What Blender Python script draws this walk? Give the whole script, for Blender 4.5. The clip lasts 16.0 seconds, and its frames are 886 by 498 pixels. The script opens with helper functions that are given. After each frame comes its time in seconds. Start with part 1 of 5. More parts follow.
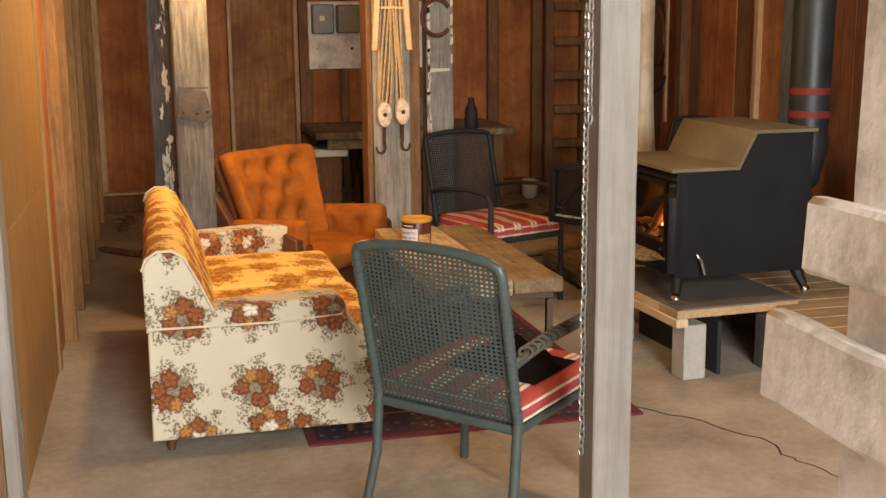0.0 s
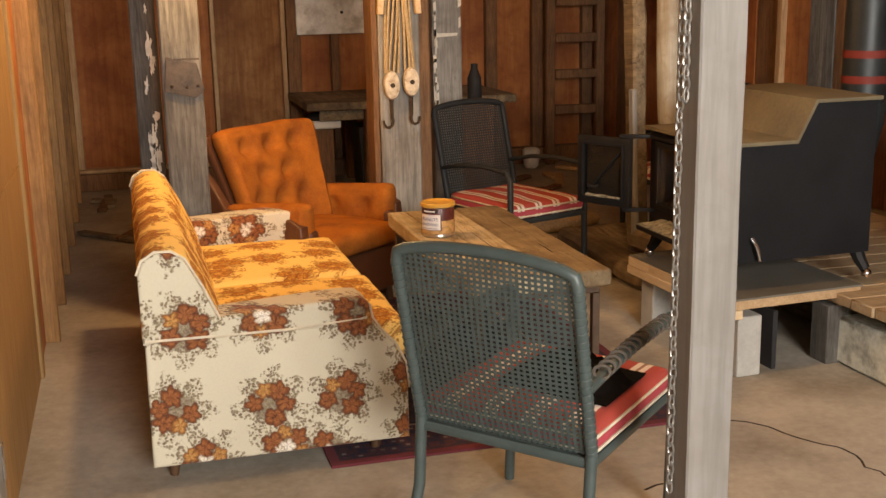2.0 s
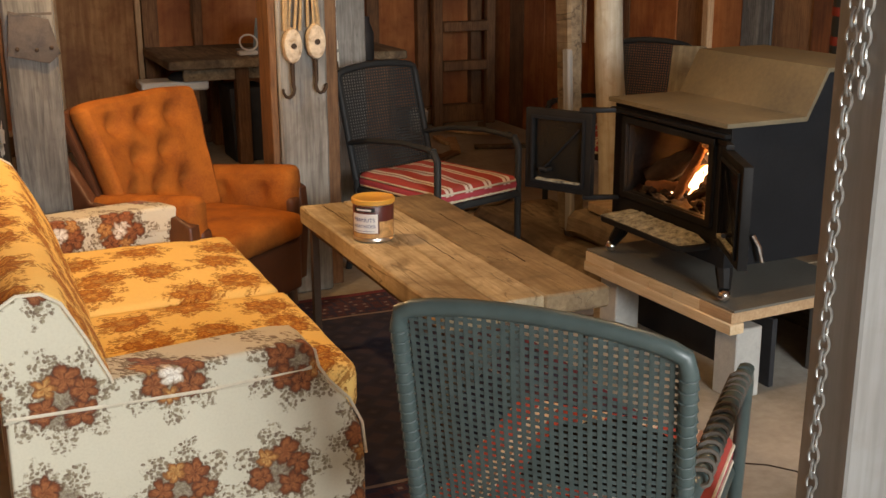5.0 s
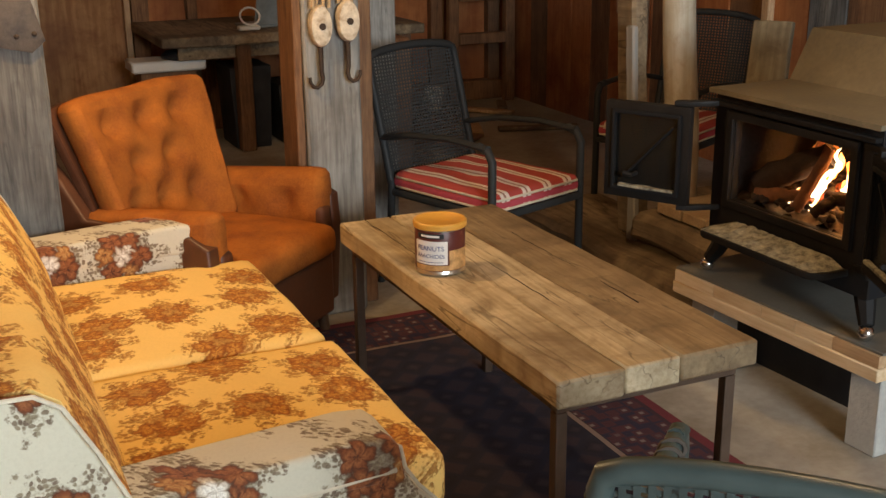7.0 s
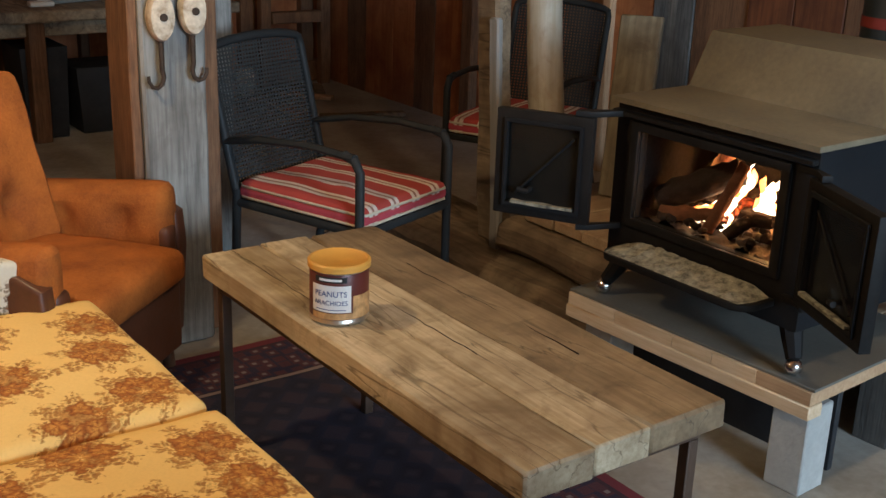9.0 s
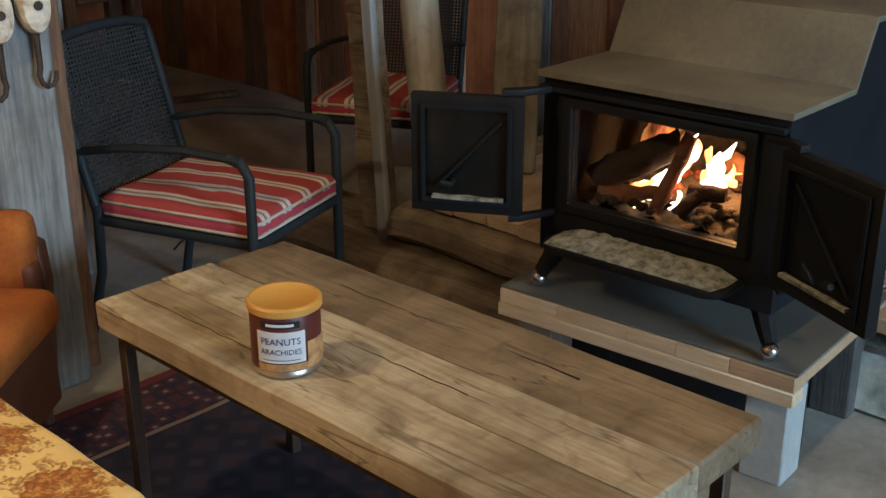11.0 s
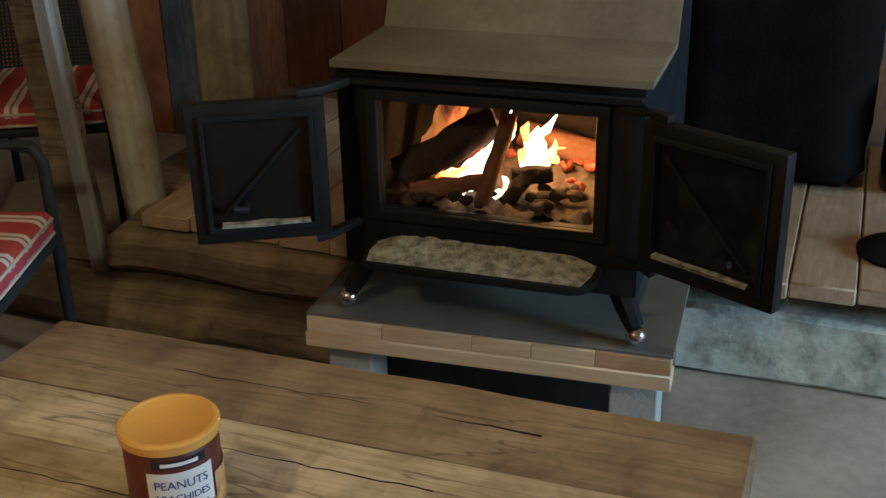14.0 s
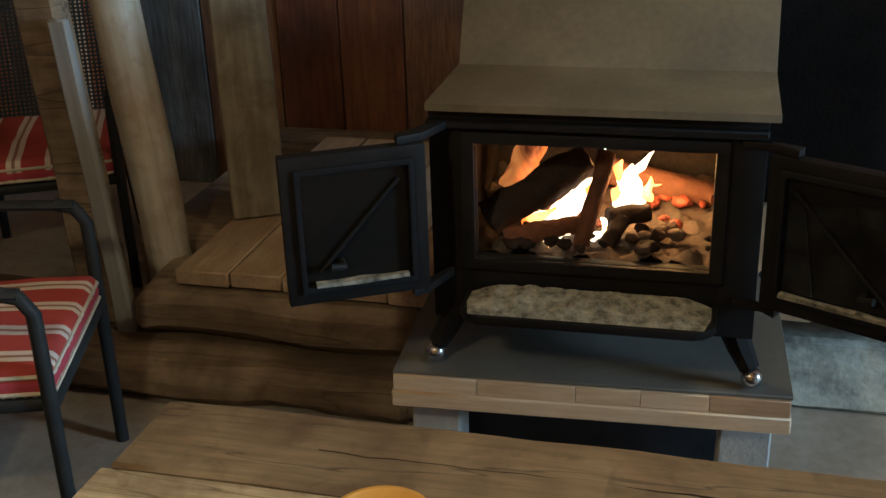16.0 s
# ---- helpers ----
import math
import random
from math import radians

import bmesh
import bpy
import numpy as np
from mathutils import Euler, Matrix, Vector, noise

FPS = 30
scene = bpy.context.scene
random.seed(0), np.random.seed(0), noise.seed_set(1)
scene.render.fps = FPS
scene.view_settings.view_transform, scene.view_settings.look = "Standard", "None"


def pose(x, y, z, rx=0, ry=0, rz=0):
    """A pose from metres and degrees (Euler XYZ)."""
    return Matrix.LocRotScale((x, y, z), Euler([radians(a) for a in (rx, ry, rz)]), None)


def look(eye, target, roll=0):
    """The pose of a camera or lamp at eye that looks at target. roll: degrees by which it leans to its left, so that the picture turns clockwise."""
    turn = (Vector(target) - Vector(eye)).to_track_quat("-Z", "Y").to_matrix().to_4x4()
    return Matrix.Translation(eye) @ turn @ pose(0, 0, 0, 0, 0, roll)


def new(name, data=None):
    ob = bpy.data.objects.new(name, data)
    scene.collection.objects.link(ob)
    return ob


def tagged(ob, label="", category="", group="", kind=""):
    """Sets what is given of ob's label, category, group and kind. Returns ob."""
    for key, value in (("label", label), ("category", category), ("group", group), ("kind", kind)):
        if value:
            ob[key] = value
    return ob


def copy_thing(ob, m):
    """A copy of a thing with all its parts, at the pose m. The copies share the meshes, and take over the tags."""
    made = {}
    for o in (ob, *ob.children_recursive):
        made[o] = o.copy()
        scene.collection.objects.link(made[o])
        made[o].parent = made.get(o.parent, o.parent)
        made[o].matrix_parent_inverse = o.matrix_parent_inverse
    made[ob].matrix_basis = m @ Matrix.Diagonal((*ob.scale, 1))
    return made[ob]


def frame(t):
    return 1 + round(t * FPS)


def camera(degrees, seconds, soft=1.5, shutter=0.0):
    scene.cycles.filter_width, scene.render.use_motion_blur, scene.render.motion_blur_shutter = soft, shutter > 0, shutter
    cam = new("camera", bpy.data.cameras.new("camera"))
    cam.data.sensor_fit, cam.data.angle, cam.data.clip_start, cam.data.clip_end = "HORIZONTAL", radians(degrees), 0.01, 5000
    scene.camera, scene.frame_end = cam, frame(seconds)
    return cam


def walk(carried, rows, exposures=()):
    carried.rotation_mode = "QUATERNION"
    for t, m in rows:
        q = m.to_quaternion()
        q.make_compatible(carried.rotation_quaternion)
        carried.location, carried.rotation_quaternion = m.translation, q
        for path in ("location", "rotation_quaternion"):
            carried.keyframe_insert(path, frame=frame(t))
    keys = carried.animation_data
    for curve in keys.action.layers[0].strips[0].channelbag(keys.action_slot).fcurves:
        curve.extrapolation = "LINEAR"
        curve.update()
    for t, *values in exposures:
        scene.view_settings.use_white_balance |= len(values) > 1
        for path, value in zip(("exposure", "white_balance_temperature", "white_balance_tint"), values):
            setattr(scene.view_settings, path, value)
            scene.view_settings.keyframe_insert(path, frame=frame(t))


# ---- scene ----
cam = camera(42.5, 16.0)
METRES, EYE, TILT, LEAN, TURN = 4.2, 1.435, 0.0, 0.0, -14.1
ROWS = [
    (0.0, 0.0, 0.0, 0.0, -0.1, -11.27, 0.49),
    (0.5, -0.012, 0.0189, -0.0001, -0.3, -11.86, 0.63),
    (1.0, -0.0245, 0.0414, 0.0019, -0.43, -12.59, 0.79),
    (1.5, -0.0359, 0.079, 0.0, -0.62, -12.98, 0.96),
    (2.0, -0.0446, 0.1169, -0.0008, -1.57, -13.14, 1.14),
    (2.5, -0.0546, 0.1532, -0.002, -2.77, -13.07, 0.98),
    (3.0, -0.0686, 0.1897, -0.0015, -4.25, -13.07, 0.51),
    (3.5, -0.0808, 0.225, -0.0015, -5.72, -13.36, 0.2),
    (4.0, -0.0898, 0.2566, -0.0033, -7.11, -14.1, 0.13),
    (6.5, -0.1312, 0.4513, -0.0061, -11.48, -17.47, 0.52),
    (7.0, -0.1376, 0.4923, -0.0087, -10.72, -17.64, 0.58),
    (7.5, -0.1446, 0.5132, -0.0025, -9.25, -18.32, 1.14),
    (8.0, -0.1633, 0.5448, -0.0016, -11.32, -18.61, 0.14),
    (8.5, -0.1754, 0.5768, -0.0024, -17.98, -18.78, -1.91),
    (9.0, -0.1759, 0.6063, -0.0032, -21.68, -19.09, -1.92),
    (11.5, -0.2059, 0.7459, -0.0057, -36.24, -21.91, 0.52),
    (12.0, -0.2043, 0.7804, -0.0053, -39.93, -22.74, 0.92),
    (12.5, -0.2038, 0.8076, -0.0081, -44.05, -23.0, 1.28),
    (13.0, -0.2098, 0.8313, -0.0061, -49.05, -23.51, 0.8),
    (13.5, -0.2157, 0.8511, -0.0044, -53.41, -23.92, 0.63),
    (14.0, -0.2175, 0.8683, -0.0032, -55.91, -24.22, 1.2),
    (14.5, -0.2211, 0.8876, -0.0028, -58.15, -24.18, 1.54),
    (15.0, -0.2272, 0.9165, -0.0037, -60.85, -23.97, 0.94),
    (15.5, -0.2297, 0.9394, -0.0032, -61.44, -23.65, 1.17),
    (16.0, -0.2358, 0.9606, -0.0021, -61.24, -23.17, 1.88),
]
# exposure: the clip's camera settles as it goes in
EXPOSURES = [(0.0, 0.22, 8500, 18), (3.0, 0.1, 8700, 19), (4.0, 0.05, 8200, 16), (6.5, 0.05, 6600, 9), (7.0, 0.03, 6800, 8), (8.2, -0.08, 5950, 5), (9.0, -0.05, 5350, 2), (11.5, -0.2, 4850, -5), (16.0, -0.35, 4800, -7)]
walk(cam, [(t, pose(0, 0, EYE, TILT, LEAN, TURN) @ pose(METRES * x, METRES * y, METRES * z, 90 + pitch, roll, yaw)) for t, x, y, z, yaw, pitch, roll in ROWS], EXPOSURES)

# ---- world and lights ----
world = bpy.data.worlds.new("sky")
scene.world = world
world.use_nodes = True
wn = world.node_tree
sky = wn.nodes.new("ShaderNodeTexSky")
sky.sky_type = "NISHITA"
sky.sun_disc = False
sky.sun_elevation = radians(40)
sky.sun_rotation = radians(160)
wn.links.new(sky.outputs[0], wn.nodes["Background"].inputs[0])
wn.nodes["Background"].inputs[1].default_value = 0.12


def lamp(name, kind, m, energy, color, size=0.1, size_y=None):
    data = bpy.data.lights.new(name, kind)
    data.energy, data.color = energy, color
    if kind == "AREA":
        data.shape, data.size, data.size_y = "RECTANGLE", size, size_y or size
    elif kind == "POINT":
        data.shadow_soft_size = size
    else:
        data.angle = size
    ob = new(name, data)
    ob.matrix_world = m
    return ob


DAY = 430.0
BULB = 45.0
FIRE = 7.5
lamp("sun", "SUN", look((0, -6, 8), (3, 0, 0)), 1.0, (1, 0.95, 0.88), radians(8))
lamp("daylight_in_doorway", "AREA", look((1.0, -1.9, 1.95), (0.95, 2.6, 0.0)), DAY, (0.78, 0.89, 1.0), 1.9, 1.2)
lamp("hanging_bulb", "POINT", pose(0.36, 5.00, 1.74), BULB * 0.9, (1.0, 0.66, 0.33), 0.05)
lamp("ceiling_bulb", "POINT", pose(1.65, 3.75, 2.36), BULB * 0.9, (1.0, 0.66, 0.33), 0.05)
# added fill that brightens the back of the room, not a known fixture
lamp("rear_fill_light", "POINT", pose(1.7, 7.0, 2.35), BULB * 0.16, (1.0, 0.62, 0.30), 0.05)
lamp("fire_glow", "POINT", pose(2.18, 4.34, 0.67), FIRE, (1.0, 0.42, 0.10), 0.05)


# ---- materials ----
def nodes(name):
    m = bpy.data.materials.new(name)
    m.use_nodes = True
    t = m.node_tree
    return m, t, t.nodes["Principled BSDF"]


def node(t, kind, **values):
    n = t.nodes.new("ShaderNode" + kind)
    for k, v in values.items():
        n.inputs[k.replace("_", " ")].default_value = v
    return n


def coords(t, scale=(1, 1, 1), turn=(0, 0, 0), shift=True):
    c = t.nodes.new("ShaderNodeTexCoord")
    mp = t.nodes.new("ShaderNodeMapping")
    mp.inputs["Scale"].default_value = scale
    mp.inputs["Rotation"].default_value = [radians(a) for a in turn]
    t.links.new(c.outputs["Object"], mp.inputs["Vector"])
    if shift:
        info = t.nodes.new("ShaderNodeObjectInfo")
        mul = t.nodes.new("ShaderNodeMath")
        mul.operation = "MULTIPLY"
        mul.inputs[1].default_value = 37.0
        t.links.new(info.outputs["Random"], mul.inputs[0])
        t.links.new(mul.outputs[0], mp.inputs["Location"])
    return mp.outputs[0]


def ramp(t, fac, stops):
    r = t.nodes.new("ShaderNodeValToRGB")
    el = r.color_ramp.elements
    while len(el) < len(stops):
        el.new(0.5)
    for e, (p, c) in zip(el, stops):
        e.position = p
        e.color = (*c, 1) if len(c) == 3 else c
    t.links.new(fac, r.inputs[0])
    return r.outputs[0]


def noise_tex(t, vec, scale, detail=4, rough=0.55, distort=0.0):
    n = t.nodes.new("ShaderNodeTexNoise")
    n.inputs["Scale"].default_value = scale
    n.inputs["Detail"].default_value = detail
    n.inputs["Roughness"].default_value = rough
    n.inputs["Distortion"].default_value = distort
    t.links.new(vec, n.inputs["Vector"])
    return n.outputs["Fac"]


def mix(t, fac, a, b, mode="MIX"):
    n = t.nodes.new("ShaderNodeMix")
    n.data_type, n.blend_type = "RGBA", mode
    for v, s in ((fac, n.inputs[0]), (a, n.inputs[6]), (b, n.inputs[7])):
        if isinstance(v, bpy.types.NodeSocket):
            t.links.new(v, s)
        else:
            s.default_value = v if isinstance(v, float) else (*v, 1)
    return n.outputs[2]


def bump(t, b, height, strength, distance=0.01):
    n = t.nodes.new("ShaderNodeBump")
    n.inputs["Strength"].default_value = strength
    n.inputs["Distance"].default_value = distance
    t.links.new(height, n.inputs["Height"])
    t.links.new(n.outputs[0], b.inputs["Normal"])


def math_op(t, op, a, b=0.0):
    n = t.nodes.new("ShaderNodeMath")
    n.operation = op
    for v, s in ((a, n.inputs[0]), (b, n.inputs[1])):
        if isinstance(v, bpy.types.NodeSocket):
            t.links.new(v, s)
        else:
            s.default_value = v
    return n.outputs[0]


def wood(name, dark, mid, light, along="x", grain=1.0, rough=0.7, stains=0.4, stain=(0.05, 0.03, 0.02), depth=0.25, checks=0.15):
    """Sawn timber: grain drawn out along one axis, with darker stains."""
    m, t, b = nodes(name)
    s = {"x": (1.2, 16, 16), "y": (16, 1.2, 16), "z": (16, 16, 1.2)}[along]
    v = coords(t, tuple(k * grain for k in s))
    g = noise_tex(t, v, 1.6, 6, 0.62, 0.6)
    fine = noise_tex(t, v, 9.0, 3, 0.6)
    col = ramp(t, g, [(0.30, dark), (0.5, mid), (0.72, light)])
    col = mix(t, 0.42, col, ramp(t, fine, [(0.36, dark), (0.62, light)]))
    split = math_op(t, "ABSOLUTE", math_op(t, "SUBTRACT", noise_tex(t, v, 1.5, 3, 0.5, 0.2), 0.5))
    check = ramp(t, split, [(0.002, (checks,) * 3), (0.009, (0, 0, 0))])
    col = mix(t, check, col, tuple(c * 0.35 for c in dark))
    w = coords(t)
    big = noise_tex(t, w, 2.7, 4, 0.6, 0.4)
    col = mix(t, math_op(t, "MULTIPLY", ramp(t, big, [(0.42, (0, 0, 0)), (0.68, (1, 1, 1))]), stains), col, stain)
    blots = noise_tex(t, w, 13, 5, 0.68, 0.8)
    col = mix(t, math_op(t, "MULTIPLY", ramp(t, blots, [(0.50, (0, 0, 0)), (0.70, (1, 1, 1))]), stains * 0.55), col, stain)
    t.links.new(col, b.inputs["Base Color"])
    b.inputs["Roughness"].default_value = rough
    bump(t, b, math_op(t, "SUBTRACT", math_op(t, "ADD", g, math_op(t, "MULTIPLY", fine, 0.4)), check), depth, 0.006)
    return m


def plain(name, color, rough=0.6, metal=0.0, vary=0.25, scale=12.0, relief=0.1, grain=90.0, second=None, spec=None):
    """A surface of one colour with blotches at two scales."""
    m, t, b = nodes(name)
    v = coords(t)
    big = noise_tex(t, v, scale, 5, 0.6)
    fine = noise_tex(t, v, grain, 3, 0.6)
    lo = second or tuple(c * (1 - vary) for c in color)
    hi = tuple(min(1, c * (1 + vary)) for c in color)
    col = ramp(t, big, [(0.32, lo), (0.52, color), (0.72, hi)])
    col = mix(t, 0.25, col, ramp(t, fine, [(0.3, lo), (0.7, hi)]))
    t.links.new(col, b.inputs["Base Color"])
    b.inputs["Metallic"].default_value = metal
    b.inputs["Specular IOR Level"].default_value = spec if spec is not None else (0.5 if rough < 0.6 else 0.25)
    t.links.new(ramp(t, big, [(0.3, (rough * 0.85,) * 3), (0.7, (min(1, rough * 1.15),) * 3)]), b.inputs["Roughness"])
    bump(t, b, fine, relief, 0.004)
    return m


def floral(name, ground, petals, sprig, slope=False, cell=0.225, blur=0.022, soft=0.06, veil=1.0):
    """Printed cloth: bunches of open flowers, each with fine leaf sprays round it."""
    m, t, b = nodes(name)
    v = coords(t, shift=False)
    sp = t.nodes.new("ShaderNodeSeparateXYZ")
    t.links.new(v, sp.inputs[0])
    flat = t.nodes.new("ShaderNodeCombineXYZ")
    if slope:
        t.links.new(math_op(t, "SUBTRACT", sp.outputs[0], sp.outputs[2]), flat.inputs[0])
        t.links.new(sp.outputs[1], flat.inputs[1])
    else:
        t.links.new(math_op(t, "ADD", sp.outputs[0], math_op(t, "MULTIPLY", sp.outputs[1], 0.72)), flat.inputs[0])
        t.links.new(math_op(t, "ADD", sp.outputs[2], math_op(t, "MULTIPLY", sp.outputs[1], 0.68)), flat.inputs[1])
    warp = t.nodes.new("ShaderNodeTexNoise")
    warp.inputs["Scale"].default_value = 30
    t.links.new(v, warp.inputs["Vector"])
    wv = t.nodes.new("ShaderNodeVectorMath")
    wv.operation = "MULTIPLY_ADD"
    wv.inputs[1].default_value = (blur,) * 3
    t.links.new(warp.outputs["Color"], wv.inputs[0])
    t.links.new(flat.outputs[0], wv.inputs[2])
    wv = wv.outputs[0]

    def cells(scale, rnd=1.0):
        n = t.nodes.new("ShaderNodeTexVoronoi")
        n.voronoi_dimensions = "2D"
        n.inputs["Scale"].default_value = scale
        n.inputs["Randomness"].default_value = rnd
        t.links.new(wv, n.inputs["Vector"])
        return n

    def vec(op, a, c):
        n = t.nodes.new("ShaderNodeVectorMath")
        n.operation = op
        for q, i in ((a, n.inputs[0]), (c, n.inputs[1])):
            if isinstance(q, bpy.types.NodeSocket):
                t.links.new(q, i)
            else:
                i.default_value = q
        return n
    bunch = cells(1.0 / cell, 0.5)
    sep = t.nodes.new("ShaderNodeSeparateColor")
    t.links.new(bunch.outputs["Color"], sep.inputs[0])
    spin = math_op(t, "MULTIPLY", sep.outputs[0], 6.283)
    rel = vec("SUBTRACT", wv, bunch.outputs["Position"]).outputs[0]
    turned = t.nodes.new("ShaderNodeVectorRotate")
    turned.rotation_type = "Z_AXIS"
    t.links.new(rel, turned.inputs["Vector"])
    t.links.new(spin, turned.inputs["Angle"])
    rel = turned.outputs[0]
    rs = t.nodes.new("ShaderNodeSeparateXYZ")
    t.links.new(rel, rs.inputs[0])
    turn = math_op(t, "ARCTAN2", rs.outputs[1], rs.outputs[0])
    far = vec("LENGTH", rel, (0, 0, 0)).outputs["Value"]
    rag = math_op(t, "SUBTRACT", noise_tex(t, v, 55, 3, 0.6), 0.5)
    tone = noise_tex(t, v, 3.2, 3)
    col = mix(t, tone, tuple(c * 0.88 for c in ground), ground)
    # sprays of small leaves
    leaf = cells(112, 1.0)
    ls = t.nodes.new("ShaderNodeSeparateColor")
    t.links.new(leaf.outputs["Color"], ls.inputs[0])
    blade = ramp(t, math_op(t, "ADD", leaf.outputs["Distance"], math_op(t, "MULTIPLY", rag, 0.9)), [(0.36, (1, 1, 1)), (0.36 + 4 * soft, (0, 0, 0))])
    spray = math_op(t, "ABSOLUTE", math_op(t, "COSINE", math_op(t, "MULTIPLY", turn, 3.5)))
    reach = math_op(t, "ADD", math_op(t, "SUBTRACT", far, math_op(t, "MULTIPLY", spray, 0.20 * cell)), math_op(t, "MULTIPLY", rag, 0.38 * cell))
    inside = ramp(t, reach, [(0.31 * cell, (1, 1, 1)), (0.35 * cell, (0, 0, 0))])
    core = ramp(t, math_op(t, "ADD", far, math_op(t, "MULTIPLY", rag, 0.3 * cell)), [(0.25 * cell, (1, 1, 1)), (0.31 * cell, (0, 0, 0))])
    blade = math_op(t, "MAXIMUM", blade, math_op(t, "MULTIPLY", core, 0.85))
    pick = math_op(t, "GREATER_THAN", math_op(t, "ADD", ls.outputs[1], core), 0.30)
    leaves = mix(t, ls.outputs[0], sprig[0], sprig[1])
    col = mix(t, math_op(t, "MULTIPLY", math_op(t, "MULTIPLY", blade, pick), math_op(t, "MULTIPLY", inside, 0.85 * veil)), col, leaves)
    # open flowers
    heads = [(-0.18, 0.10, 0.140, 0), (0.16, 0.14, 0.125, 0), (0.03, -0.19, 0.135, 0), (0.19, -0.08, 0.105, 1), (-0.16, -0.12, 0.120, 0), (0.01, 0.01, 0.110, 2), (-0.02, 0.23, 0.100, 1), (-0.10, -0.02, 0.075, 2)]
    for k, (x, y, r, tint) in enumerate(heads):
        p = vec("SUBTRACT", rel, (x * cell, y * cell, 0)).outputs[0]
        ps = t.nodes.new("ShaderNodeSeparateXYZ")
        t.links.new(p, ps.inputs[0])
        a = math_op(t, "ARCTAN2", ps.outputs[1], ps.outputs[0])
        d = math_op(t, "DIVIDE", vec("LENGTH", p, (0, 0, 0)).outputs["Value"], r * cell)
        lobes = math_op(t, "ABSOLUTE", math_op(t, "COSINE", math_op(t, "ADD", math_op(t, "MULTIPLY", a, 2.5), k * 1.3)))
        d = math_op(t, "ADD", math_op(t, "SUBTRACT", d, math_op(t, "MULTIPLY", lobes, 0.32)), math_op(t, "MULTIPLY", rag, 0.75))
        dark, body, pale = petals[tint]
        inked = ramp(t, d, [(0.0, dark), (0.12, body), (0.40, pale), (0.62, body), (0.95, dark)])
        crease = ramp(t, lobes, [(0.10, (1, 1, 1)), (0.34, (0, 0, 0))])
        inked = mix(t, math_op(t, "MULTIPLY", crease, 0.5), inked, dark)
        mask = ramp(t, d, [(0.80, (1, 1, 1)), (0.80 + 4 * soft, (0, 0, 0))])
        if k > 4:
            mask = math_op(t, "MULTIPLY", mask, math_op(t, "GREATER_THAN", sep.outputs[1], 0.42 + 0.07 * (k - 5)))
        col = mix(t, math_op(t, "MULTIPLY", mask, veil), col, inked)
    # the print is uneven at thread size
    fleck = ramp(t, noise_tex(t, v, 170, 3, 0.7), [(0.38, (0.62, 0.58, 0.54)), (0.56, (1, 1, 1))])
    printed = math_op(t, "MULTIPLY", ramp(t, reach, [(0.22 * cell, (1, 1, 1)), (0.34 * cell, (0.12, 0.12, 0.12))]), 0.9)
    col = mix(t, printed, col, mix(t, 1.0, col, fleck, "MULTIPLY"))
    t.links.new(col, b.inputs["Base Color"])
    b.inputs["Roughness"].default_value = 0.9
    b.inputs["Sheen Weight"].default_value = 0.0 if slope else 0.1
    weave = noise_tex(t, v, 420, 2)
    folds = noise_tex(t, v, 9, 3)
    bump(t, b, math_op(t, "ADD", math_op(t, "MULTIPLY", weave, 0.06), math_op(t, "MULTIPLY", folds, 1.2 if slope else 0.6)), 0.35, 0.02)
    return m


def stripes(name, axis, stops, pitch):
    """Woven stripes across one axis."""
    m, t, b = nodes(name)
    v = coords(t, shift=False)
    sep = t.nodes.new("ShaderNodeSeparateXYZ")
    t.links.new(v, sep.inputs[0])
    f = math_op(t, "FRACT", math_op(t, "ADD", math_op(t, "DIVIDE", sep.outputs["XYZ".index(axis)], pitch), 20.0))
    col = ramp(t, f, stops)
    t.nodes[-1].color_ramp.interpolation = "CONSTANT"
    n = noise_tex(t, v, 30, 4)
    col = mix(t, math_op(t, "MULTIPLY", n, 0.25), col, (0.12, 0.04, 0.035))
    t.links.new(col, b.inputs["Base Color"])
    b.inputs["Roughness"].default_value = 0.92
    bump(t, b, noise_tex(t, v, 350, 2), 0.2, 0.002)
    return m


def glow(name, low, high, strength, scale=14.0):
    m, t, b = nodes(name)
    v = coords(t, (1, 1, 0.55))
    n = noise_tex(t, v, scale, 3, 0.6, 0.8)
    col = ramp(t, n, [(0.34, low), (0.6, high)])
    t.links.new(col, b.inputs["Base Color"])
    t.links.new(col, b.inputs["Emission Color"])
    b.inputs["Emission Strength"].default_value = strength
    return m


PLY = wood("warm_plywood", (0.22, 0.12, 0.04), (0.31, 0.175, 0.06), (0.39, 0.235, 0.092), "z", 0.5, 0.75, 0.45, (0.30, 0.16, 0.06), 0.1, checks=0.0)
PANEL = wood("aged_red_plywood", (0.30, 0.095, 0.028), (0.40, 0.145, 0.045), (0.50, 0.21, 0.075), "z", 0.22, 0.8, 0.7, (0.17, 0.04, 0.012), 0.12, checks=0.0)
PANEL_DARK = wood("dark_red_boards", (0.07, 0.022, 0.008), (0.14, 0.045, 0.015), (0.22, 0.085, 0.03), "z", 0.35, 0.8, 0.6, (0.04, 0.014, 0.007), 0.12)
PANEL_TAN = wood("tan_plywood", (0.22, 0.095, 0.035), (0.34, 0.165, 0.065), (0.46, 0.25, 0.11), "z", 0.3, 0.8, 0.8, (0.15, 0.05, 0.017), 0.12, checks=0.0)
STUD = wood("dark_stud_wood", (0.10, 0.045, 0.02), (0.19, 0.09, 0.04), (0.30, 0.16, 0.075), "z", 1, 0.8, 0.5)
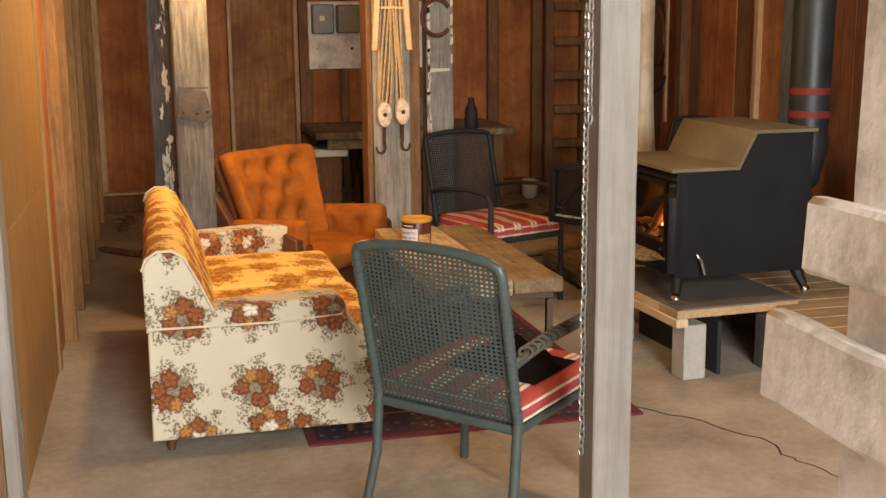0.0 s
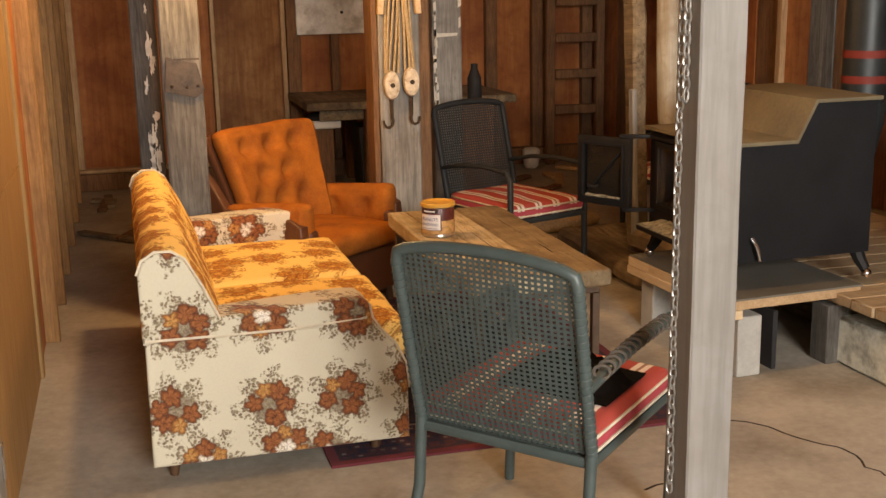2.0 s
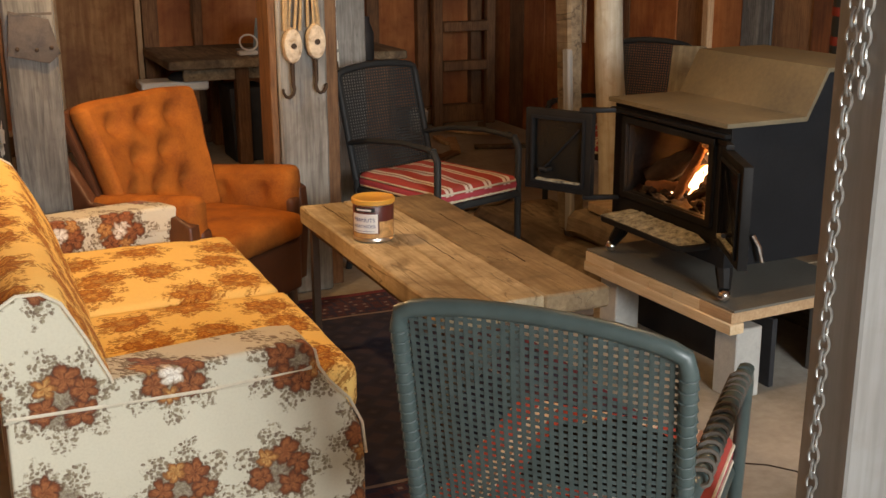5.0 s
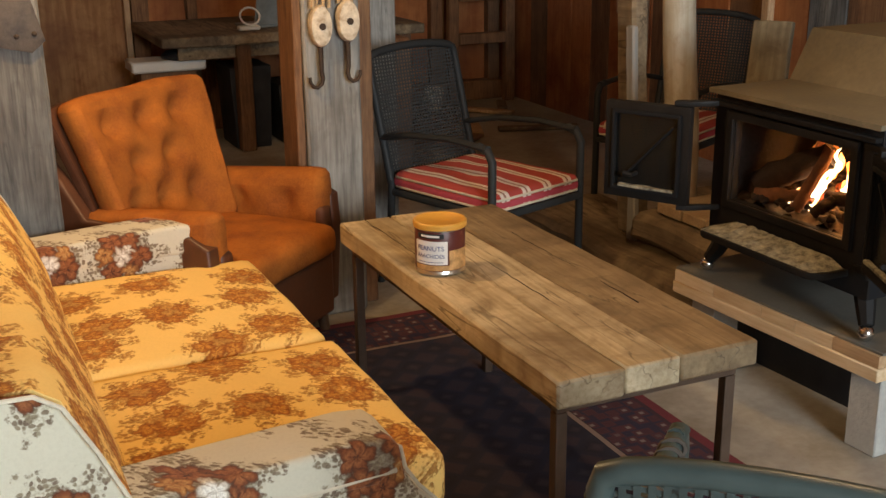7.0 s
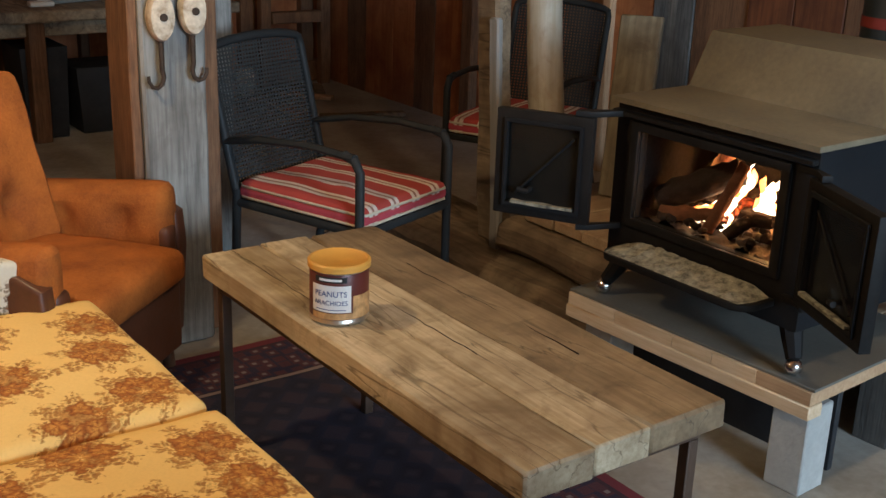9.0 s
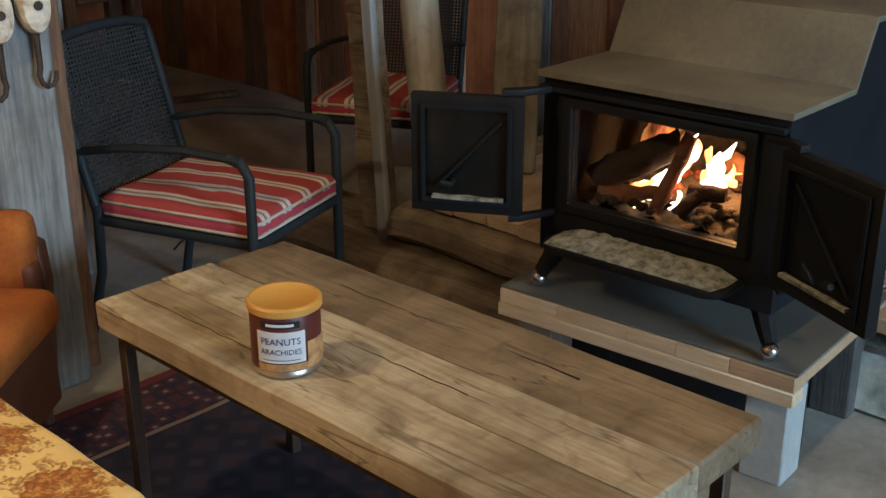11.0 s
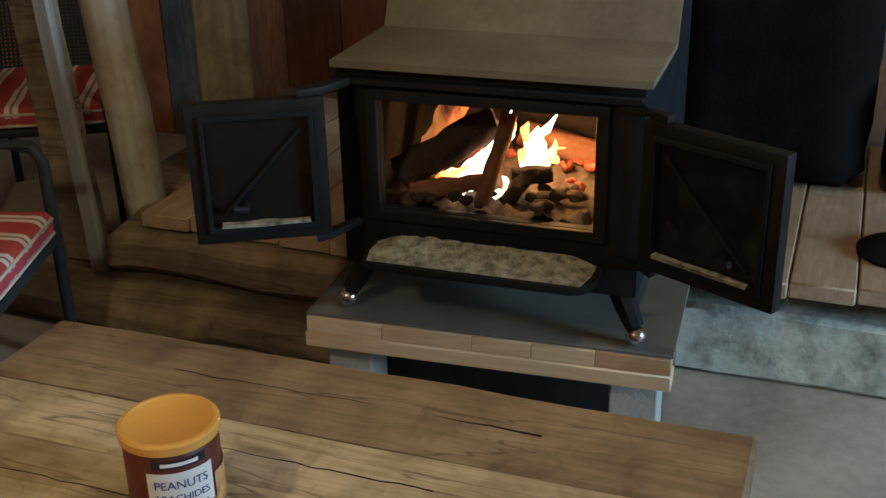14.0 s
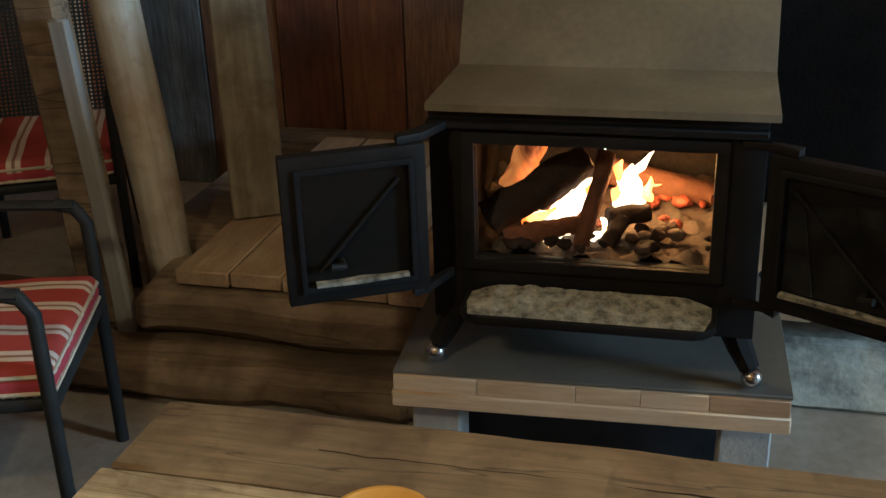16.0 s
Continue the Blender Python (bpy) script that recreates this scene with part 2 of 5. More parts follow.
STUD_WARM = wood("warm_stud_wood", (0.20, 0.10, 0.035), (0.32, 0.165, 0.06), (0.42, 0.24, 0.10), "z", 1, 0.8, 0.35)
BATTEN = wood("pale_batten_wood", (0.34, 0.20, 0.10), (0.50, 0.33, 0.18), (0.62, 0.45, 0.28), "z", 1, 0.8, 0.35, (0.2, 0.1, 0.05))
DARK_GREY_TIMBER = wood("blackened_timber", (0.04, 0.036, 0.032), (0.09, 0.08, 0.07), (0.16, 0.145, 0.125), "z", 1, 0.85, 0.5, (0.03, 0.026, 0.022), 0.4)
GREY_TIMBER = wood("weathered_grey_timber", (0.14, 0.135, 0.125), (0.28, 0.275, 0.255), (0.41, 0.40, 0.37), "z", 0.6, 0.85, 0.45, (0.07, 0.06, 0.05), 0.4, checks=0.3)
MID_GREY_TIMBER = wood("mid_grey_timber", (0.06, 0.060, 0.058), (0.125, 0.124, 0.118), (0.24, 0.235, 0.22), "z", 0.6, 0.85, 0.6, (0.04, 0.034, 0.03), 0.4, checks=0.3)
PALE_TIMBER = wood("planed_pale_timber", (0.20, 0.197, 0.186), (0.265, 0.26, 0.247), (0.32, 0.314, 0.30), "z", 0.4, 0.8, 0.45, (0.19, 0.165, 0.14), 0.15, checks=0.0)
OLD_TIMBER = wood("old_brown_timber", (0.12, 0.082, 0.05), (0.23, 0.17, 0.105), (0.36, 0.275, 0.17), "y", 0.3, 0.85, 0.75, (0.06, 0.04, 0.025), 0.5, checks=0.6)
TABLE_A = wood("worn_table_plank", (0.33, 0.25, 0.14), (0.48, 0.385, 0.235), (0.66, 0.56, 0.385), "y", 0.6, 0.65, 0.85, (0.13, 0.08, 0.038), depth=0.35, checks=0.7)
TABLE_B = wood("darker_table_plank", (0.17, 0.115, 0.058), (0.26, 0.185, 0.098), (0.36, 0.27, 0.155), "y", 0.6, 0.65, 0.9, (0.08, 0.048, 0.025), 0.35, checks=0.7)
PINE = wood("new_pine", (0.50, 0.34, 0.18), (0.62, 0.45, 0.27), (0.70, 0.55, 0.36), "y", 0.8, 0.6, 0.2, (0.36, 0.2, 0.1), 0.1, checks=0.0)
BROWN_PINE = wood("browned_pine", (0.34, 0.20, 0.10), (0.44, 0.28, 0.15), (0.52, 0.36, 0.21), "y", 0.8, 0.6, 0.3, (0.2, 0.1, 0.05), 0.1, checks=0.0)
PINE_X = wood("pine_plank", (0.30, 0.205, 0.115), (0.41, 0.30, 0.18), (0.50, 0.39, 0.25), "x", 0.8, 0.65, 0.6, (0.22, 0.13, 0.07), 0.15)
CONCRETE = plain("floor_concrete", (0.36, 0.33, 0.28), 0.72, 0, 0.34, 2.4, 0.3, 34, (0.23, 0.20, 0.155))
WHITEWASH = plain("whitewashed_board", (0.80, 0.79, 0.76), 0.85, 0, 0.2, 7, 0.5, 40, (0.38, 0.35, 0.30))
CURB = plain("whitewashed_concrete", (0.55, 0.57, 0.50), 0.9, 0, 0.3, 9, 0.6, 35, (0.16, 0.16, 0.14))
SLAB = plain("grey_cement_board", (0.135, 0.126, 0.105), 0.7, 0, 0.2, 6, 0.1)
BLOCK = plain("grey_block", (0.40, 0.39, 0.36), 0.9, 0, 0.15, 20, 0.4)
IRON = plain("black_stove_iron", (0.017, 0.016, 0.0155), 0.5, 0.2, 0.3, 9, 0.08, spec=0.09)
STOVE_SIDE = plain("dusty_stove_side", (0.014, 0.0145, 0.016), 0.55, 0.0, 0.25, 4, 0.05, spec=0.07)
DUST = plain("dusty_stove_top", (0.145, 0.12, 0.075), 0.75, 0, 0.35, 5, 0.1, 70, (0.10, 0.085, 0.06))
CHROME = plain("bright_chrome", (0.75, 0.75, 0.75), 0.18, 1.0, 0.1)
SOOT = plain("sooty_firebrick", (0.035, 0.028, 0.024), 0.9, 0, 0.6, 10, 0.4, spec=0.12)
ASH = plain("wood_ash", (0.24, 0.225, 0.17), 0.95, 0, 0.8, 45, 0.5, 190, (0.035, 0.03, 0.025))
EMBER_ASH = plain("dark_ember_ash", (0.10, 0.075, 0.058), 0.95, 0, 0.6, 22, 0.9, 60, (0.03, 0.022, 0.02))
CHAR = plain("charred_log", (0.035, 0.022, 0.016), 0.9, 0, 0.6, 18, 1.0, 50)
BARK = plain("scorched_log", (0.16, 0.07, 0.035), 0.9, 0, 0.5, 18, 1.0, 50)
HOT_LOG = glow("glowing_log", (0.10, 0.02, 0.006), (0.80, 0.22, 0.04), 0.9, 16)
FLAME = glow("flame", (1.0, 0.16, 0.01), (1.0, 0.46, 0.12), 4.0)
FLAME_HOT = glow("bright_flame", (1.0, 0.46, 0.13), (1.0, 0.80, 0.55), 9.0)
EMBER = glow("ember", (0.03, 0.006, 0.003), (0.40, 0.07, 0.014), 0.28, 70)
# one grey-green chair colour; the teal tone holds the daylight on the near chair
TEAL = plain("dark_teal_frame", (0.055, 0.080, 0.078), 0.4, 0, 0.15, 20, 0.03)
WEAVE = plain("dark_teal_weave", (0.050, 0.072, 0.070), 0.55, 0, 0.2, 40, 0.2)
# the same chair colour, darkened for the dim light on the far chairs
SHADED_TEAL = plain("shaded_frame", (0.030, 0.032, 0.033), 0.45, 0, 0.15, 20, 0.03, spec=0.12)
SHADED_WEAVE = plain("shaded_weave", (0.038, 0.040, 0.040), 0.6, 0, 0.2, 40, 0.2, spec=0.12)
BAND = plain("dark_cord_wrapping", (0.10, 0.085, 0.07), 0.8, 0, 0.3, 40, 0.5)
CUSHION = stripes("red_striped_cloth", "X", [(0.0, (0.44, 0.06, 0.045)), (0.38, (0.80, 0.68, 0.58)), (0.53, (0.36, 0.20, 0.14)), (0.62, (0.80, 0.68, 0.58)), (0.76, (0.44, 0.06, 0.045))], 0.105)
CUSHION_SIDE = plain("dark_red_cloth", (0.44, 0.065, 0.085), 0.9, 0, 0.2, 20, 0.2)
CREAM = floral("cream_floral_cloth", (0.64, 0.60, 0.47), (((0.065, 0.022, 0.010), (0.23, 0.066, 0.020), (0.35, 0.125, 0.042)), ((0.13, 0.045, 0.014), (0.40, 0.16, 0.042), (0.56, 0.30, 0.10)), ((0.30, 0.21, 0.14), (0.74, 0.67, 0.56), (0.84, 0.80, 0.72))), ((0.25, 0.20, 0.12), (0.11, 0.055, 0.03)))
GOLD = floral("gold_floral_velvet", (0.95, 0.66, 0.22), (((0.26, 0.075, 0.010), (0.44, 0.15, 0.02), (0.66, 0.32, 0.06)), ((0.32, 0.10, 0.012), (0.56, 0.23, 0.035), (0.80, 0.46, 0.12)), ((0.40, 0.14, 0.02), (0.72, 0.38, 0.08), (0.90, 0.62, 0.22))), ((0.52, 0.22, 0.035), (0.30, 0.10, 0.014)), True, 0.20, 0.030, 0.11, 0.95)
VELVET = plain("orange_velvet", (0.36, 0.115, 0.019), 0.95, 0, 0.4, 9, 0.5, 150, (0.22, 0.062, 0.012))
LEATHER = plain("brown_leatherette", (0.10, 0.036, 0.016), 0.5, 0, 0.3, 10, 0.1)
DARK_WOOD = plain("dark_wood", (0.10, 0.05, 0.025), 0.5, 0, 0.3, 15, 0.1)
STEEL = plain("brown_steel_tube", (0.10, 0.065, 0.045), 0.5, 0.4, 0.25, 20, 0.1)
PIPING = plain("pale_piping", (0.62, 0.56, 0.44), 0.85)
BLACK = plain("black_cloth", (0.0075, 0.0065, 0.006), 0.95, 0, 0.4, 14, 0.4, spec=0.05)
DARK = plain("dark_plastic", (0.03, 0.03, 0.032), 0.5, spec=0.12)
ROPE = plain("hemp_rope", (0.46, 0.34, 0.20), 0.9, 0, 0.3, 60, 0.6, 200)
PULLEY = plain("chipped_white_pulley", (0.62, 0.55, 0.44), 0.7, 0, 0.3, 30, 0.3, 80, (0.30, 0.22, 0.14))
GALV = plain("galvanised_steel", (0.42, 0.42, 0.40), 0.45, 0.7, 0.25, 60, 0.1)
RUST = plain("rusty_iron", (0.07, 0.05, 0.038), 0.7, 0.5, 0.4, 40, 0.4)
LOG = wood("peeled_log", (0.32, 0.28, 0.20), (0.48, 0.45, 0.35), (0.60, 0.59, 0.52), "z", 0.3, 0.55, 0.7, (0.22, 0.14, 0.07), 0.15)
OLD_PLATE = plain("old_dull_plate", (0.085, 0.07, 0.06), 0.6, 0.3, 0.4, 22, 0.3, 120, (0.04, 0.033, 0.03))
CAN_GOLD = plain("gold_lid", (0.62, 0.33, 0.06), 0.38, 0, 0.08)
CAN_TIN = plain("tin", (0.55, 0.5, 0.42), 0.3, 0.9, 0.1)
CAN_LABEL = plain("maroon_print", (0.10, 0.022, 0.018), 0.4, 0, 0.15)
CAN_NUTS = plain("printed_nuts", (0.48, 0.28, 0.11), 0.45, 0, 0.55, 60, 0.2)
WHITE = plain("white_paint", (0.72, 0.71, 0.68), 0.6, 0, 0.08)
INK = plain("blue_ink", (0.06, 0.09, 0.22), 0.6)
METER = plain("grey_meter_case", (0.20, 0.22, 0.22), 0.45)
OLIVE = plain("olive_meter_case", (0.22, 0.18, 0.12), 0.5)
PIPE = plain("blue_black_stovepipe", (0.022, 0.028, 0.031), 0.45, 0.4, 0.3, 6, 0.05)
RED = plain("red_band", (0.15, 0.022, 0.016), 0.6)
FLAKE = plain("flaking_white_paint", (0.66, 0.63, 0.56), 0.9, 0, 0.15, 30, 0.4)
GRASS = plain("grass_yard", (0.10, 0.14, 0.04), 0.95, 0, 0.4, 3, 0.6)


def glass_mat():
    m, t, b = nodes("smoky_glass")
    b.inputs["Base Color"].default_value = (0.010, 0.010, 0.0095, 1)
    b.inputs["Roughness"].default_value = 0.22
    b.inputs["Specular IOR Level"].default_value = 0.25
    b.inputs["Alpha"].default_value = 0.55
    v = coords(t)
    n = noise_tex(t, v, 14, 4)
    t.links.new(ramp(t, n, [(0.35, (0.80, 0.80, 0.80)), (0.65, (0.97, 0.97, 0.97))]), b.inputs["Alpha"])
    return m


GLASS = glass_mat()


def rug_mat():
    m, t, b = nodes("patterned_rug")
    v = coords(t, shift=False)
    sep = t.nodes.new("ShaderNodeSeparateXYZ")
    t.links.new(v, sep.inputs[0])
    ex = math_op(t, "SUBTRACT", 0.62, math_op(t, "ABSOLUTE", sep.outputs[0]))
    ey = math_op(t, "SUBTRACT", 0.90, math_op(t, "ABSOLUTE", sep.outputs[1]))
    edge = math_op(t, "MINIMUM", ex, ey)
    vor = t.nodes.new("ShaderNodeTexVoronoi")
    vor.distance = "CHEBYCHEV"
    vor.inputs["Scale"].default_value = 24
    vor.inputs["Randomness"].default_value = 0.6
    t.links.new(v, vor.inputs["Vector"])
    motif = ramp(t, vor.outputs["Distance"], [(0.12, (0.24, 0.19, 0.18)), (0.20, (0.07, 0.02, 0.03)), (0.34, (0.09, 0.028, 0.034)), (0.46, (0.025, 0.02, 0.05))])
    vb = t.nodes.new("ShaderNodeTexVoronoi")
    vb.distance = "MANHATTAN"
    vb.inputs["Scale"].default_value = 9
    vb.inputs["Randomness"].default_value = 0.15
    t.links.new(v, vb.inputs["Vector"])
    field = ramp(t, vb.outputs["Distance"], [(0.10, (0.05, 0.035, 0.05)), (0.3, (0.014, 0.014, 0.028)), (0.62, (0.02, 0.022, 0.045)), (0.7, (0.045, 0.03, 0.045))])
    border = ramp(t, edge, [(0.0, (0.17, 0.025, 0.035)), (0.03, (0.05, 0.02, 0.03)), (0.045, (0, 0, 0)), (0.24, (0.30, 0.22, 0.18)), (0.255, (0.015, 0.015, 0.03))])
    t.nodes[-1].color_ramp.interpolation = "CONSTANT"
    inb = math_op(t, "MULTIPLY", math_op(t, "GREATER_THAN", edge, 0.045), math_op(t, "LESS_THAN", edge, 0.24))
    col = mix(t, inb, border, motif)
    col = mix(t, math_op(t, "GREATER_THAN", edge, 0.262), col, field)
    wear = noise_tex(t, v, 7, 5, 0.65)
    col = mix(t, math_op(t, "MULTIPLY", wear, 0.4), col, (0.03, 0.019, 0.02))
    t.links.new(col, b.inputs["Base Color"])
    b.inputs["Roughness"].default_value = 1.0
    bump(t, b, noise_tex(t, v, 260, 2), 0.4, 0.004)
    return m


RUG = rug_mat()


# ---- building helpers ----
def thing(name, m, label, category, group="", kind=""):
    ob = new(name)
    ob.empty_display_size = 0.1
    ob.matrix_world = m
    return tagged(ob, label, category, group, kind)


def link_mesh(name, bm, material, smooth=None):
    me = bpy.data.meshes.new(name)
    bmesh.ops.recalc_face_normals(bm, faces=bm.faces)
    if smooth is not None:
        for f in bm.faces:
            f.smooth = True
        for e in bm.edges:
            e.smooth = len(e.link_faces) == 2 and e.calc_face_angle() < radians(smooth)
    bm.to_mesh(me)
    bm.free()
    me.materials.append(material)
    return new(name, me)


def part(name, bm, material, parent, label="", smooth=40):
    ob = link_mesh(name, bm, material, smooth)
    ob.parent = parent
    return tagged(ob, label)


def solid(name, bm, material, label="", category="", kind="", smooth=40, group=""):
    return tagged(link_mesh(name, bm, material, smooth), label, category, group, kind)


def box(x0, x1, y0, y1, z0, z1, bevel=0.004, m=None, bm=None, seg=1):
    own = bmesh.new()
    bmesh.ops.create_cube(own, size=1)
    for v in own.verts:
        v.co = Vector(((x0 + x1) / 2 + v.co.x * (x1 - x0), (y0 + y1) / 2 + v.co.y * (y1 - y0), (z0 + z1) / 2 + v.co.z * (z1 - z0)))
    if bevel:
        bmesh.ops.bevel(own, geom=own.edges[:], offset=bevel, segments=seg, affect="EDGES", profile=0.6)
    if m is not None:
        own.transform(m)
    return join(bm, own)


def join(bm, own):
    if bm is None:
        return own
    me = bpy.data.meshes.new("tmp")
    own.to_mesh(me)
    own.free()
    bm.from_mesh(me)
    bpy.data.meshes.remove(me)
    return bm


def rough(bm, cuts, amount, scale=6.0, seed=0.0):
    """Uneven surface: cuts and pushes the mesh about."""
    if cuts:
        bmesh.ops.subdivide_edges(bm, edges=bm.edges[:], cuts=cuts, use_grid_fill=True)
    for v in bm.verts:
        n = noise.noise_vector(v.co * scale + Vector((seed, seed * 1.7, seed * 0.3)))
        v.co += n * amount
    return bm


def timber(x0, x1, y0, y1, z0, z1, amount=0.006, step=0.12, bevel=0.008, seed=0.0):
    """A rough-sawn length of timber."""
    bm = box(x0, x1, y0, y1, z0, z1, bevel)
    size = (x1 - x0, y1 - y0, z1 - z0)
    lo = (x0, y0, z0)
    for a in range(3):
        k = int(size[a] / step)
        for i in range(1, k):
            co, no = Vector((0, 0, 0)), Vector((0, 0, 0))
            co[a], no[a] = lo[a] + size[a] * i / k, 1
            bmesh.ops.bisect_plane(bm, geom=bm.verts[:] + bm.edges[:] + bm.faces[:], plane_co=co, plane_no=no)
    for v in bm.verts:
        v.co += noise.noise_vector(v.co * 5 + Vector((seed, seed, seed))) * amount + noise.noise_vector(v.co * 21 + Vector((seed, 3, seed))) * amount * 0.35
    return bm


def prism(poly, axis, a, b, bevel=0.0, bm=None, seg=2):
    """A closed outline drawn out along an axis from a to b."""
    own = bmesh.new()

    def at(p, k):
        return {"x": (k, p[0], p[1]), "y": (p[0], k, p[1]), "z": (p[0], p[1], k)}[axis]
    lo = [own.verts.new(at(p, a)) for p in poly]
    hi = [own.verts.new(at(p, b)) for p in poly]
    own.faces.new(lo)
    own.faces.new(hi[::-1])
    for i in range(len(poly)):
        j = (i + 1) % len(poly)
        own.faces.new((lo[i], hi[i], hi[j], lo[j]))
    bmesh.ops.recalc_face_normals(own, faces=own.faces)
    if bevel:
        caps = [e for e in own.edges if any(len(f.verts) == len(poly) for f in e.link_faces)]
        bmesh.ops.bevel(own, geom=caps, offset=bevel, segments=seg, affect="EDGES", profile=0.6)
    return join(bm, own)


def tube(points, r, sides=8, bm=None, closed=False, r_end=None, flat=1.0):
    """A round bar along points."""
    own = bmesh.new()
    pts = [Vector(p) for p in points]
    n = len(pts)
    rings = []
    up = None
    for i, p in enumerate(pts):
        if closed:
            d = pts[(i + 1) % n] - pts[i - 1]
        else:
            d = pts[min(i + 1, n - 1)] - pts[max(i - 1, 0)]
        d.normalize()
        if up is None or abs(up.dot(d)) > 0.98:
            up = Vector((0, 0, 1)) if abs(d.z) < 0.9 else Vector((0, 1, 0))
        s = d.cross(up).normalized()
        u = s.cross(d).normalized()
        up = u
        rr = r if r_end is None else r + (r_end - r) * i / max(n - 1, 1)
        rings.append([own.verts.new(p + (s * math.cos(2 * math.pi * k / sides) + u * math.sin(2 * math.pi * k / sides) * flat) * rr) for k in range(sides)])
    for i in range(n if closed else n - 1):
        a, b = rings[i], rings[(i + 1) % n]
        for k in range(sides):
            own.faces.new((a[k], a[(k + 1) % sides], b[(k + 1) % sides], b[k]))
    if not closed:
        own.faces.new(rings[0][::-1])
        own.faces.new(rings[-1])
    return join(bm, own)


def lathe(profile, sides=32, bm=None):
    """A turned body about z from (radius, height) pairs."""
    own = bmesh.new()
    rings = [[own.verts.new((r * math.cos(2 * math.pi * k / sides), r * math.sin(2 * math.pi * k / sides), z)) for k in range(sides)] for r, z in profile]
    for a, b in zip(rings, rings[1:]):
        for k in range(sides):
            own.faces.new((a[k], a[(k + 1) % sides], b[(k + 1) % sides], b[k]))
    own.faces.new(rings[0][::-1])
    own.faces.new(rings[-1])
    return join(bm, own)


def ball(r, center, bm=None, squash=(1, 1, 1), sub=2):
    own = bmesh.new()
    bmesh.ops.create_icosphere(own, subdivisions=sub, radius=r)
    for v in own.verts:
        v.co = Vector([c * s for c, s in zip(v.co, squash)]) + Vector(center)
    return join(bm, own)


def pad(x0, x1, y0, y1, z0, z1, round_=0.04, crown=0.015, step=0.05, tufts=(), pinch=0.02, seed=0.0):
    """A stuffed cushion: rounded, crowned on top, pinched at its buttons."""
    bm = box(x0, x1, y0, y1, z0, z1, round_, seg=3)
    for a, lo, hi in ((0, x0, x1), (1, y0, y1)):
        k = max(3, int((hi - lo) / step))
        for i in range(1, k):
            co, no = Vector((0, 0, 0)), Vector((0, 0, 0))
            co[a], no[a] = lo + (hi - lo) * i / k, 1
            bmesh.ops.bisect_plane(bm, geom=bm.verts[:] + bm.edges[:] + bm.faces[:], plane_co=co, plane_no=no)
    mid = (z0 + z1) / 2
    for v in bm.verts:
        u, w = (v.co.x - x0) / (x1 - x0) * 2 - 1, (v.co.y - y0) / (y1 - y0) * 2 - 1
        lift = (1 - u * u) * (1 - w * w)
        if v.co.z > mid:
            v.co.z += crown * lift + 0.006 * noise.noise(v.co * 9 + Vector((seed, 0, 0)))
            for tx, ty in tufts:
                d2 = (v.co.x - tx) ** 2 + (v.co.y - ty) ** 2
                v.co.z -= pinch * math.exp(-d2 / 0.0014)
    return bm


# ---- structure ----
LEFT, RIGHT, BACK, FRONT, TOP = -0.45, 3.7, 9.2, -2.0, 2.6


def floor_mesh():
    return box(LEFT - 0.6, RIGHT + 0.2, FRONT, BACK + 0.2, -0.15, 0, 0)


floor = solid("floor", floor_mesh(), CONCRETE, "worn warm grey concrete slab floor with cracks", "floor", "structure")
solid("ground", box(-60, 60, -80, FRONT, -0.3, -0.02, 0), GRASS, "grassy yard outside the open barn door", "ground", "structure")
solid("ceiling", box(LEFT - 0.8, RIGHT + 0.3, FRONT - 0.1, BACK + 0.3, TOP, TOP + 0.1, 0), STUD, "dark board ceiling above the room", "ceiling", "structure")
solid("wall_east", box(RIGHT + 0.03, RIGHT + 0.15, FRONT, BACK + 0.15, 0, TOP, 0), STUD, "dark wooden wall behind the stove", "wall", "structure")
solid("wall_north", box(LEFT - 0.8, RIGHT + 0.15, BACK + 0.03, BACK + 0.15, 0, TOP, 0), STUD, "stud wall lined with aged red plywood", "wall", "structure")
solid("wall_south", join(join(box(-1.25, -1.1, FRONT - 0.12, FRONT, 0, TOP, 0), box(2.6, RIGHT + 0.15, FRONT - 0.12, FRONT, 0, TOP, 0)), box(-1.1, 2.6, FRONT - 0.12, FRONT, 2.45, TOP, 0)), STUD, "front wall round the wide open doorway", "wall", "structure")
solid("wall_west", box(LEFT - 0.16, LEFT - 0.025, 3.30, BACK + 0.03, 0, TOP, 0), STUD, "stud wall with a plywood lining", "wall", "structure")
solid("wall_west_front", box(LEFT - 0.80, LEFT - 0.68, FRONT, 3.30, 0, TOP, 0), STUD, "plain wooden wall beside the entrance", "wall", "structure")
solid("wall_west_return", box(LEFT - 0.80, LEFT - 0.16, 3.30, 3.42, 0, TOP, 0), STUD, "short wooden return wall", "wall", "structure")

# west wall: plywood lining, door jamb with hinge, open studs further in
west = thing("plywood_lining", pose(LEFT, 0, 0), "warm yellow plywood sheets lining the side wall", "wall lining", "", "structure")
for y0, y1, z0, z1 in ((3.46, 4.88, 0.0, 0.82), (3.46, 4.88, 0.825, 2.0), (3.46, 4.88, 2.005, TOP)):
    part("panel", box(-0.02, 0.0, y0, y1, z0 + 0.002, z1, 0.002), PLY, west)
part("trim", box(-0.03, 0.012, 4.885, 4.95, 0, TOP, 0.003), PLY, west)
jamb = thing("door_jamb", pose(LEFT, 3.38, 0), "grey painted door jamb with a small steel hinge", "door frame", "", "structure")
part("post", timber(-0.05, 0.015, -0.05, 0.075, 0, TOP, 0.002), PALE_TIMBER, jamb)
part("hinge", box(0.015, 0.021, 0.03, 0.06, 0.22, 0.32, 0.002), CHROME, jamb, "small steel hinge")
